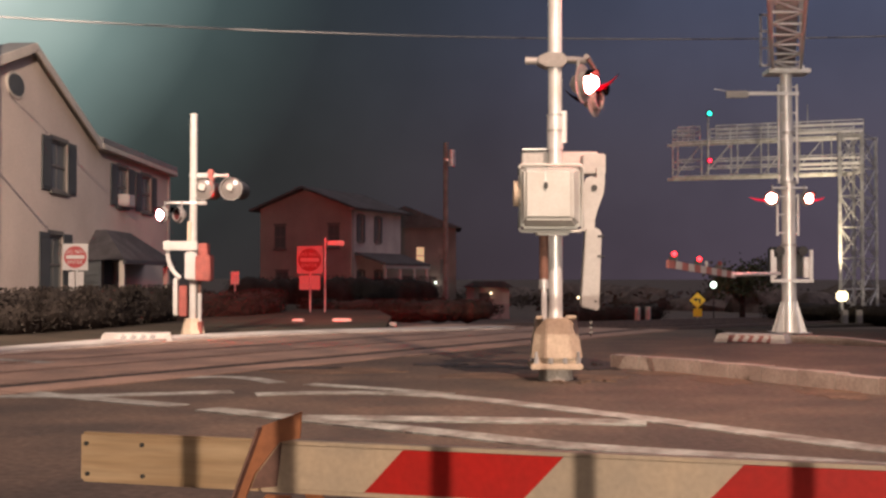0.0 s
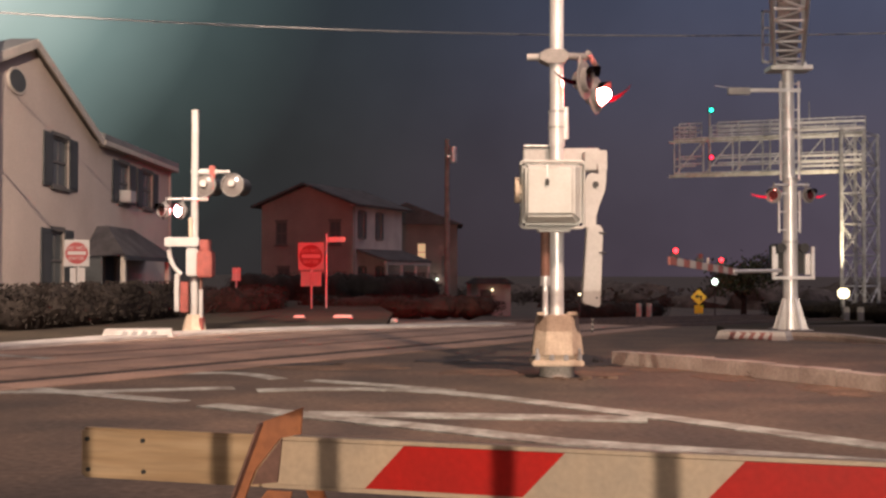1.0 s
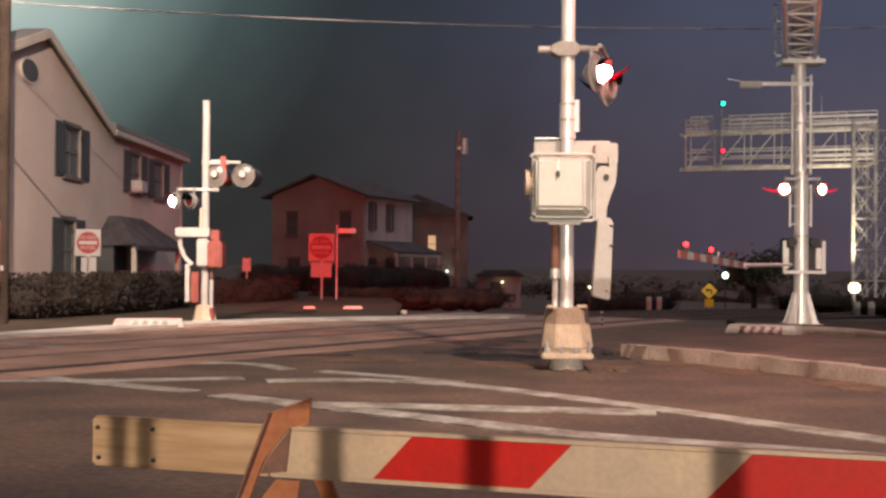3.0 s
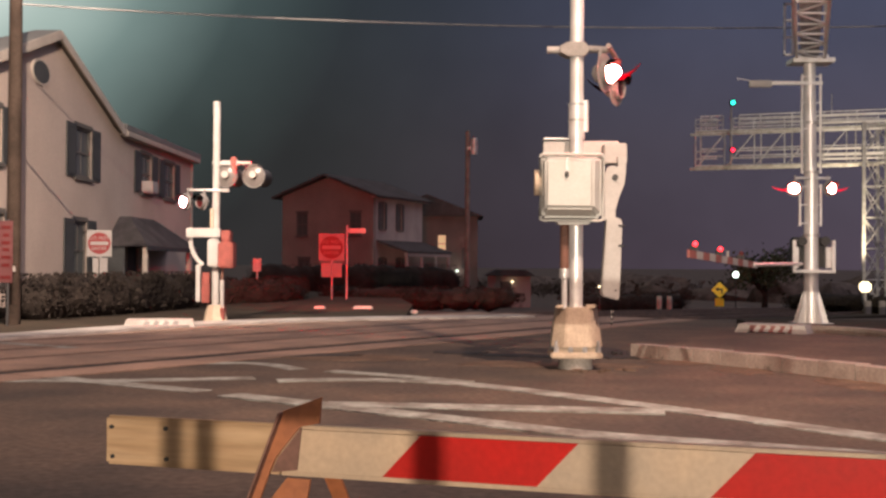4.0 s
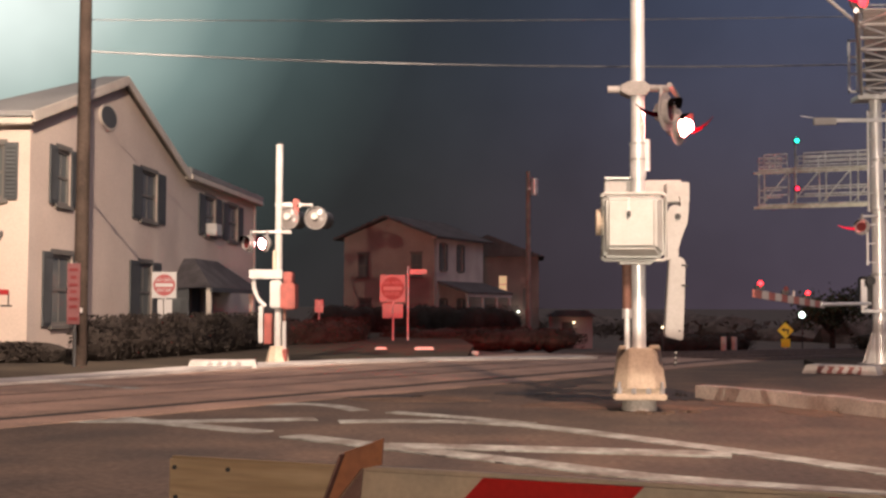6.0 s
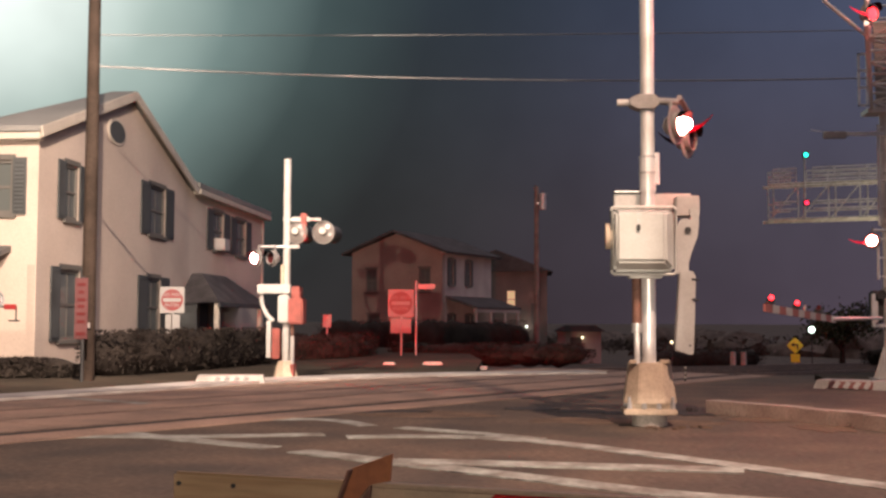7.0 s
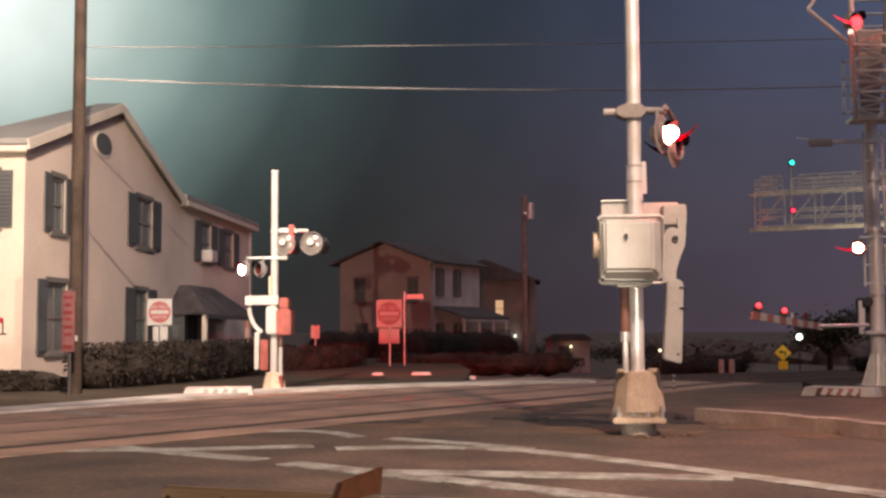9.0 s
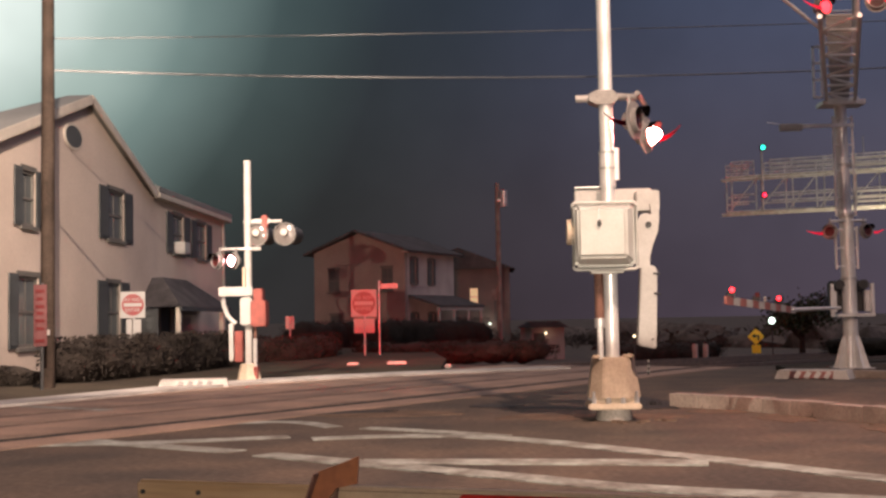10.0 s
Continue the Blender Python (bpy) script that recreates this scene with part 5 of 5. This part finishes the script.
    for x in (-11.4, -14.5):
        part("porch_post", box(B(), x, x + 0.12, 22.4, 22.52, -0.1, 2.12), SHUTTER, h, "", base)


house_a()


def house_b():
    g = ground_z(-5, 70)
    h = thing("house", pose(-5.45, 70.0, 0, 0, 0, -22.6), "dim two-storey house with brown gable and pale porch", "house", "houses")
    def front(u, v, d):
        return (u, d, v)

    def side(u, v, d):
        return (-d, u, v)
    fh = [(-5.3, -4.5, 2.9, 4.3), (-1.6, -0.8, 2.9, 4.3), (-5.2, -4.3, 0.0, 1.5)]
    sh = [(0.9, 1.5, 3.3, 4.85), (3.3, 3.9, 3.3, 4.85), (0.9, 1.5, -0.3, 1.5), (3.3, 3.9, -0.3, 1.5)]
    part("wall", wall_cells(B(), -6.3, 0, g - 0.4, 5.35, fh[:0] or fh, 0.3, front), BRICK, h, "brown front wall")
    part("wall", wall_cells(B(), 0.301, 7.0, g - 0.4, 5.35, sh, 0.3, side), SIDING, h, "pale side wall")
    part("wall", box(B(), -6.3, -6.0, 0.301, 7, g - 0.4, 5.34), SIDING, h)
    part("wall", box(B(), -5.99, -0.301, 6.7, 7, g - 0.4, 5.34), SIDING, h)
    part("gable", slab(B(), [(-6.3, 5.35), (0, 5.35), (-3.15, 6.45)], 0, 0.3, "XZ"), BRICK, h, "brown gable end")
    for a, b in (((-6.8, 5.22), (-3.15, 6.58)), ((-3.15, 6.58), (0.5, 5.22))):
        rf = B()
        plank(rf, (a[0], 3.5, a[1]), (b[0], 3.5, b[1]), 0.14, 8.0, (0, 0, 1))
        part("roof", rf, ROOF_DARK, h, "dark roof slope")
    part("cornice", box(B(), 0.01, 0.42, -0.3, 7.3, 5.16, 5.30, 0.02), SIDING, h)
    for a, b, c, d in fh:
        window(h, None, front, a, b, c, d, 0)
    for a, b, c, d in sh:
        window(h, None, side, a, b, c, d, 0.26)
    roof = B()
    slab(roof, [(0.002, 2.5), (2.1, 1.85), (2.1, 1.98), (0.002, 2.64)], 0.4, 7.0, "XZ")
    part("porch_roof", roof, ROOF_DARK, h, "dark porch roof")
    part("porch_beam", box(B(), 1.85, 2.05, 0.4, 7.0, 1.66, 1.85, 0.01), SIDING, h)
    for y in (0.6, 2.7, 4.8, 6.8):
        part("porch_post", rod(B(), (1.95, y, g - 0.3), (1.95, y, 1.66), 0.11, 0.09, 12), SIDING, h, "pale porch post")
    part("porch_floor", box(B(), 0.002, 2.2, 0.4, 7.0, g - 0.5, g + 0.25), CONCRETE, h)


house_b()


def far_houses():
    """Two dark houses further off, with a lit window and porch lights."""
    g = ground_z(0, 82)
    h = thing("house", pose(-2.6, 81, g), "dark distant house with one lit window", "house", "houses")
    top = 6.2
    part("wall", wall_cells(B(), -3.5, 3.5, -0.3, top, [(0.77, 1.3, -g + 2.13, -g + 3.21), (2.4, 2.9, 2.6, 4.2)], 0.3, lambda u, v, d: (u, d, v)), NIGHT_WALL, h, "dark brown wall")
    part("wall", box(B(), 3.2, 3.5, 0.301, 7, -0.3, top), NIGHT_WALL, h)
    part("wall", box(B(), -3.5, -3.2, 0.301, 7, -0.3, top), NIGHT_WALL, h)
    part("roof", slab(B(), [(-3.9, top), (3.9, top), (0, top + 1.5)], -0.4, 7.4, "XZ"), ROOF_DARK, h, "dark roof")
    part("lit_window", box(B(), 0.77, 1.3, 0.05, 0.07, -g + 2.13, -g + 3.21), WINDOW_GLOW, h, "amber lit blind")
    part("glazing_bar", box(B(), 0.77, 1.3, 0.02, 0.05, -g + 2.60, -g + 2.64), NIGHT_WALL, h)
    part("dark_window", box(B(), 2.4, 2.9, 0.05, 0.07, 2.6, 4.2), SHUTTER, h, "dark blind")
    l = part("porch_light", rod(B(), (2.1, -0.2, -g + 0.70), (2.1, -0.2, -g + 0.82), 0.06, n=10), COOL_GLOW, h, "small glowing porch light")
    part("bracket", box(B(), 2.07, 2.13, -0.2, 0.0, -g + 0.82, -g + 0.92), DARKM, h)
    g = ground_z(3, 85)
    h = thing("house", pose(3.0, 85, g), "small dark distant house with a porch light", "house", "houses")
    part("wall", box(B(), -1.3, 1.8, 0, 4, -0.3, 2.3), SIDING, h, "dim grey wall")
    part("roof", slab(B(), [(-1.6, 2.3), (2.1, 2.3), (1.4, 2.75), (-0.8, 2.75)], -0.7, 4.3, "XZ"), ROOF_DARK, h, "dark low roof")
    part("door", box(B(), -0.4, 0.4, -0.05, -0.005, -0.2, 1.9), SHUTTER, h)
    part("porch_light", rod(B(), (0.45, -0.3, -g - 0.10), (0.45, -0.3, -g + 0.06), 0.075, n=10), WARM_GLOW, h, "small glowing porch light")
    part("bracket", box(B(), 0.42, 0.48, -0.3, 0.0, -g + 0.06, -g + 0.1), DARKM, h)
    for x, y, z, mat in ((14.79, 64.3, 0.72, COOL_GLOW), (5.75, 50, 0.28, WARM_GLOW)):
        g = ground_z(x, y)
        s = thing("yard_lamp", pose(x, y, g), "small glowing yard lamp on a thin pole", "lamp", "yard lamps")
        part("post", rod(B(), (0, 0, -0.1), (0, 0, z - g), 0.03, n=8), DARKM, s)
        globe = B()
        bmesh.ops.create_icosphere(globe, subdivisions=2, radius=0.17 if y > 60 else 0.06, matrix=Matrix.Translation((0, 0, z - g)))
        part("globe", globe, mat, s, "glowing lamp globe")


far_houses()


# ---- poles, wires, street lamps ----
def timber_pole(x, y, z0, top, r, label, mat):
    s = thing("utility_pole", pose(x, y, z0), label, "utility pole", "utility poles")
    part("pole", rod(B(), (0, 0, -0.5), (0, 0, top - z0), r, r * 0.78, 16), mat, s, "weathered round timber pole")
    return s


pole_a = timber_pole(-8.32, 21.5, 0.0, 9.6, 0.135, "weathered timber utility pole beside the road", POLE)
part("crossarm", box(B(), -0.9, 0.9, -0.16, -0.08, 8.9, 9.02, 0.01), POLE, pole_a)
part("plate", box(B(), 0.04, 0.09, -0.15, -0.13, 1.0, 1.1), SIGNW, pole_a)
pole_b = timber_pole(0.15, 65, ground_z(0.15, 65), 8.6, 0.16, "grey timber utility pole with a transformer", GREY_POLE)
part("transformer", rod(B(), (0.35, -0.1, 8.2), (0.35, -0.1, 9.1), 0.2, n=14), STEEL, pole_b, "grey transformer can", pose(0, 0, 0.35))
part("bracket", box(B(), 0.0, 0.4, -0.15, -0.05, 8.5, 8.6), STEEL, pole_b, "", pose(0, 0, 0.35))
part("meter_box", box(B(), -0.42, -0.15, -0.2, 0.0, 3.4, 4.0, 0.02), GREY_POLE, pole_b)
road_lamp = thing("street_lamp", pose(5.4, 5.4, 0), "tall street lamp with a bent arm", "street lamp")
part("pole", rod(B(), (0, 0, 0), (0, 0, 8.95), 0.1, 0.07, 14), STEEL, road_lamp)
part("arm", rod(B(), (0, 0, 8.85), (-1.7, 0.5, 9.55), 0.04, n=10), STEEL, road_lamp)
part("lamp_head", box(B(), -2.3, -1.6, 0.4, 0.8, 9.52, 9.68, 0.04), DARKM, road_lamp)
house_lamp = copy_thing(road_lamp, pose(-7.2, 13.65, -0.3, 0, 0, 180))
# unseen plate added to keep this lamp's light off the far sign and houses
part("light_block", box(B(), -2.08, -1.934, -0.053, -0.047, 9.208, 9.385), DARKM, house_lamp, "small dark plate added to block lamp light")
part("block_hanger", plank(B(), (-2.03, -0.05, 9.385), (-1.95, 0.45, 9.55), 0.02, 0.006, (1, 0, 0)), DARKM, house_lamp)
# unseen plate added to cut the road lamp's light beyond the crossing
part("cutoff_plate", box(B(), -3.0, -1.0, 1.197, 1.203, 9.217, 9.60), DARKM, road_lamp, "dark plate added to cut off lamp light")
part("cutoff_hanger", box(B(), -2.05, -1.95, 0.8, 1.196, 9.56, 9.60), DARKM, road_lamp)


def wire(p, q, sag, r=0.014, n=18):
    p, q = Vector(p), Vector(q)
    pts = [p.lerp(q, i / n) - Vector((0, 0, sag * 4 * (i / n) * (1 - i / n))) for i in range(n + 1)]
    return single("overhead_wire", pipe(B(), pts, r, 6), HAIRWIRE, "thin overhead wire strung from the pole", "wire", "overhead wires")


wire((-8.39, 21.5, 5.96), (14.5, 27.6, 7.0), 0.32, 0.017)
wire((-8.4, 21.4, 8.9), (-26, 17, 9.2), 0.3)
wire((-8.9, 22.7, 6.86), (16.0, 27.2, 7.9), 0.12, 0.011)


# ---- cars and roadside blocks ----
def saloon(place, label, name):
    """A four-door car, its front to -x before the turn."""
    c = thing(name, place, label, "car", "cars")
    prof = [(-1.95, 0.28), (-2.05, 0.55), (-1.95, 0.78), (-1.15, 0.92), (-0.55, 1.36), (0.75, 1.38), (1.45, 0.98), (2.02, 0.90), (2.1, 0.5), (2.0, 0.28)]
    body = slab(B(), prof, -0.82, 0.82, "XZ")
    bmesh.ops.bevel(body, geom=list(body.edges), offset=0.07, segments=2, affect="EDGES")
    part("body", body, CARPAINT, c, "glossy dark body")
    for y0, y1 in ((-0.835, -0.822), (0.822, 0.835)):
        part("side_glass", slab(B(), [(-0.95, 0.95), (-0.5, 1.28), (0.68, 1.3), (1.2, 0.98)], y0, y1, "XZ"), PANE, c, "dark side glass")
    for x in (-1.3, 1.35):
        for y in (-0.78, 0.78):
            w = part("wheel", lathe(B(), [(0.31, -0.1), (0.31, 0.1), (0.19, 0.1), (0.19, -0.1)], 24, (x, y, 0.31)), TYRE, c, "black tyre")
            part("rim", lathe(B(), [(0.19, -0.09), (0.19, 0.08), (0.02, 0.06), (0.02, -0.08)], 16, (x, y, 0.31)), STEEL, w, "bright wheel rim")
    part("bumper", box(B(), -2.1, -1.98, -0.7, 0.7, 0.32, 0.5, 0.03), STEEL, c)
    return c


def roadside_blocks():
    # pale blocks stand in for glints and white clutter at the road edge
    for x, w, hgt in ((-2.62, 0.5, 0.18), (-1.3, 0.2, 0.10), (-3.75, 0.3, 0.15)):
        single("glint_block", box(B(), -w / 2, w / 2, -0.15, 0.15, 0, hgt, 0.03), PALE, "small pale block standing in for roadside glints", "block", "concrete blocks", "", pose(x, 30.5, ground_z(x, 30.5) + 0.03))


roadside_blocks()


# ---- the car that comes up behind the camera, and the low railing before it ----
LIT = Vector((-2.10, 0.55, 0.80))
moving_car = saloon(pose(-0.55, -31.1, 0, 0, 0, -90), "dark car with one lit headlight coming up the road", "approaching_car")
outer = lathe(B(), [(0.11, 0.0), (0.14, -0.62), (0.13, -0.62), (0.10, -0.012), (0.094, -0.012), (0.094, 0.0)], 20)
lamp_shell = part("headlight_shell", outer, GROOVE, moving_car, "deep black headlight shell", Matrix.Translation(LIT) @ pose(0, 0, 0, 0, 0, -90))
part("lit_glass", lens_mesh(0.0042, 0.001), [HEADLIGHT, BLACK], lamp_shell, "small glaring headlight bulb", pose(0, 0.0, 0))
part("reflector", lathe(B(), [(0.092, -0.02), (0.092, -0.005), (0.016, 0.0), (0.016, -0.004)], 24), REFLECTOR, lamp_shell, "bright headlight reflector")
part("headlight", box(B(), -2.07, -1.93, -0.72, -0.38, 0.62, 0.76, 0.03), LENS_CLEAR, moving_car, "unlit clear headlight")
railing = thing("low_railing", pose(0, -21, 0), "low railing of thin dark iron bars", "railing")
for x, w in ((-0.268, 0.0045), (-0.2545, 0.0045), (-0.166, 0.006), (-0.100, 0.0065), (0.0, 0.0065), (0.087, 0.0065), (0.209, 0.0065), (0.36, 0.0065)):
    part("bar", box(B(), x - w, x + w, -0.01, 0.01, 0.0, 0.83, 0.002), DARKM, railing)
# unseen rail added to shade the striped board once the nose lifts
part("shade_rail", box(B(), -1.7, 0.45, -0.0095, 0.0095, 0.7985, 0.829, 0.002), DARKM, railing, "flat dark rail added to shade the board")
for x in (-1.65, -0.95):
    part("bar", box(B(), x - 0.0105, x + 0.0105, -0.01, 0.01, 0.0, 0.7984, 0.002), DARKM, railing)
part("lower_rail", box(B(), -0.26, 0.38, -0.012, 0.012, 0.12, 0.16, 0.003), DARKM, railing)


# ---- plants ----
def leaf_cloud(bm, n, inside, size, rng):
    for _ in range(n):
        p = inside(rng)
        a = Vector((rng.gauss(0, 1), rng.gauss(0, 1), rng.gauss(0, 1))).normalized()
        b = a.orthogonal().normalized()
        c = a.cross(b)
        s = size * rng.uniform(0.6, 1.3)
        vs = [bm.verts.new(p + b * s), bm.verts.new(p + c * s * 0.5), bm.verts.new(p - b * s), bm.verts.new(p - c * s * 0.5)]
        bm.faces.new(vs)


def hedge(line, wide, high, label, n, seed):
    """A shaggy hedge along a line of (x, y): a leafy mass and its twigs."""
    rng = random.Random(seed)
    pts = bend(line, 5)
    mid = pts[len(pts) // 2]
    g = ground_z(*mid)
    h = thing("hedge", pose(mid[0], mid[1], g), label, "hedge", "hedges")
    core = B()
    for (xa, ya), (xb, yb) in zip(pts, pts[1:]):
        for s in range(2):
            x, y = xa + (xb - xa) * s / 2 - mid[0], ya + (yb - ya) * s / 2 - mid[1]
            r = wide * rng.uniform(0.40, 0.54)
            m = Matrix.Translation((x, y, high * 0.42)) @ Matrix.Diagonal((r, r, high * rng.uniform(0.40, 0.52), 1))
            bmesh.ops.create_icosphere(core, subdivisions=2, radius=1, matrix=m)
    for v in core.verts:
        v.co += Vector((rng.gauss(0, 0.03), rng.gauss(0, 0.03), rng.gauss(0, 0.03)))
    part("foliage_mass", core, HEDGE, h, "dense dark foliage")
    lv = B()

    def inside(r):
        x, y = r.choice(pts)
        a = r.uniform(0, 2 * math.pi)
        return Vector((x - mid[0] + math.cos(a) * wide * r.uniform(0.38, 0.60), y - mid[1] + math.sin(a) * wide * r.uniform(0.38, 0.60), high * (0.05 + 0.95 * math.sqrt(r.random())) * (0.82 + 0.18 * math.sin(x * 3.1 + y * 2.3))))
    leaf_cloud(lv, n * 8, inside, 0.038, rng)
    tagged(part("leaves", lv, HEDGE, h, "small dark leaves"), kind="stuff")


hedge([(-8.7, 23.6), (-8.2, 25.2), (-7.8, 27.0), (-7.5, 29.0), (-7.3, 31.0)], 1.1, 1.0, "dark shaggy hedge in front of the house", 2600, 3)
hedge([(-11.6, 22.2), (-10.4, 22.4), (-9.3, 22.8)], 0.7, 0.42, "low dark bushes at the house corner", 900, 4)
hedge([(-10.5, 62.0), (-7.5, 63.0), (-4.0, 64.0), (-1.0, 66.0)], 1.8, 1.9, "dark bushes before the distant house", 2200, 5)
hedge([(-7.2, 33.5), (-6.2, 35.5), (-5.8, 38.5), (-6.5, 42)], 1.2, 0.95, "dark low bushes beside the lawn", 1600, 6)
hedge([(6.0, 58), (9.0, 60), (11.0, 62)], 1.6, 1.1, "dark bushes far behind the tracks", 1200, 7)
hedge([(12.4, 43), (15.0, 38.5), (19.0, 35.0)], 1.4, 0.8, "dark scrub beside the signal bridge", 1400, 8)


def tree(x, y, high, spread, seed, leaves=2200):
    rng = random.Random(seed)
    g = ground_z(x, y)
    t = thing("tree", pose(x, y, g), "dark leafy tree standing in the night", "tree", "trees")
    trunk = B()
    rod(trunk, (0, 0, -0.3), (0.1, 0, high * 0.5), 0.22, 0.13, 10)
    tips = []
    for i in range(9):
        a, z = i * 2.4 + rng.uniform(-0.4, 0.4), high * rng.uniform(0.3, 0.55)
        tip = Vector((math.cos(a) * spread * rng.uniform(0.5, 0.9), math.sin(a) * spread * rng.uniform(0.5, 0.9), high * rng.uniform(0.6, 0.98)))
        rod(trunk, (0.05, 0, z), tip, 0.09, 0.025, 7)
        tips.append(tip)
        for _ in range(3):
            q = Vector((0.05, 0, z)).lerp(tip, rng.uniform(0.4, 0.9))
            e = q + Vector((rng.gauss(0, 0.6), rng.gauss(0, 0.6), rng.uniform(0.1, 0.9)))
            rod(trunk, q, e, 0.03, 0.01, 5)
            tips.append(e)
    part("trunk", trunk, BARK, t, "rough tapered trunk with limbs")
    lv = B()

    def inside(r):
        c = r.choice(tips)
        return c + Vector((r.gauss(0, 0.42), r.gauss(0, 0.42), r.gauss(0, 0.36)))
    leaf_cloud(lv, leaves, inside, 0.13, rng)
    tagged(part("crown", lv, LEAF, t, "uneven crown of dark leaves"), kind="stuff")


hedge([(-4.6, 42.5), (-2.8, 41.5), (-1.0, 42), (1.5, 43.5)], 1.3, 0.85, "dark low bushes beyond the road edge", 1500, 9)


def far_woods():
    """A low belt of woods added to close the distance, paled to blend with the sky."""
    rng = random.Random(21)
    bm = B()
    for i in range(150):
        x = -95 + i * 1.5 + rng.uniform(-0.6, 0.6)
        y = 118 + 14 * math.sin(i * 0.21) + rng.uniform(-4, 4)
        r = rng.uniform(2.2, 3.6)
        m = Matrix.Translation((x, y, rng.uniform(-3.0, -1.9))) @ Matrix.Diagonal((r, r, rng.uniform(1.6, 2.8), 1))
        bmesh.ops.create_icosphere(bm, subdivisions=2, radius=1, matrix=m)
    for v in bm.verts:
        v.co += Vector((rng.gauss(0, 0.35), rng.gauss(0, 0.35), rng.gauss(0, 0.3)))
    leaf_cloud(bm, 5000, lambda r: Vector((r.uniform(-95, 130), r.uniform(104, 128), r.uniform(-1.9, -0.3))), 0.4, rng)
    single("far_woods", bm, SKY_SCRUB, "belt of distant woods paled towards the sky", "woods", "", "stuff")


far_woods()

tree(17.9, 70.5, 3.4, 1.9, 11)


def weeds():
    """Dry dark tufts at the broken road edge."""
    rng = random.Random(31)
    for cx, cy in ((2.55, 14.9), (3.5, 13.3), (2.0, 15.4)):
        bm = B()
        for _ in range(60):
            a, l = rng.uniform(0, 6.28), rng.uniform(0.03, 0.10)
            p = Vector((rng.gauss(0, 0.07), rng.gauss(0, 0.07), 0))
            q = p + Vector((math.cos(a) * l * 0.5, math.sin(a) * l * 0.5, l))
            s = Vector((-math.sin(a), math.cos(a), 0)) * 0.004
            bm.faces.new([bm.verts.new(p + s), bm.verts.new(p - s), bm.verts.new(q)])
        single("weed_tuft", bm, HEDGE, "dry dark weed tuft in the asphalt", "weeds", "weed tufts", "stuff", pose(cx, cy, -0.005))


weeds()


# ---- what moves: the crossing lamps flash in turn ----
TO_B = (0.45, 1.73, 3.05, 4.45, 5.77, 7.10, 8.45, 9.70)
TO_A = (1.08, 2.40, 3.72, 5.12, 6.45, 7.72, 8.97)


def flash_rows(first_lit, at):
    """Rows for a lamp insert that turns its lit side out and in within a tenth of a second."""
    changes = sorted([(t, "B") for t in TO_B] + [(t, "A") for t in TO_A])
    angle = 0 if first_lit == "A" else 180
    rows = [(0.0, angle)]
    for t, _ in changes:
        rows.append((t - 0.067, angle))
        rows.append((t - 0.033, angle + 60)), rows.append((t, angle + 120))
        angle += 180
        rows.append((t + 0.033, angle))
    rows.append((10.0, angle))
    return [(t, at @ pose(0, 0, 0, 0, 0, a)) for t, a in rows]


# where the lit headlight is, how far the car has turned to the left, and how far its nose is lifted to bring the rail's
# shade onto the board
CAR_ROWS = ((0.0, 0.0, -28.72, -8.8, 0.0), (0.5, -0.023, -28.29, -8.8, 0.0), (1.0, -0.044, -27.79, -8.8, 0.0), (1.5, -0.066, -27.23, -8.8, 0.0), (2.0, -0.089, -26.71, -8.8, 0.0), (2.5, -0.112, -26.26, -8.8, 0.0),
            (3.5, -0.16, -25.4, -8.8, 0.0), (4.0, -0.181, -24.95, -8.8, 0.13), (4.5, -0.205, -24.48, -8.8, 0.23), (5.0, -0.24, -24.1, -8.7, 0.38), (5.5, -0.30, -23.7, -7.5, 0.42), (6.2, -0.48, -23.35, 2.0, 0.42), (7.0, -0.70, -23.0, 8.6, 0.42), (8.0, -0.95, -22.8, 9.0, 0.42), (8.7, -1.06, -22.72, 8.8, 0.42), (9.3, -1.13, -22.7, 7.0, 0.42), (10.0, -1.20, -22.7, 5.0, 0.42))
REAR_AXLE = Vector((1.35, 0, 0.31))


def motions():
    walk(moving_car, [(t, pose(x, y, 0, 0, 0, turn - 90) @ Matrix.Translation((-LIT.x, -LIT.y, 0)) @ Matrix.Translation(REAR_AXLE) @ pose(0, 0, 0, 0, lift, 0) @ Matrix.Translation(-REAR_AXLE)) for t, x, y, turn, lift in CAR_ROWS])
    for phase, lenses in FLASHING.items():
        for lens in lenses:
            walk(lens, flash_rows(phase, lens.matrix_basis.copy()))


motions()
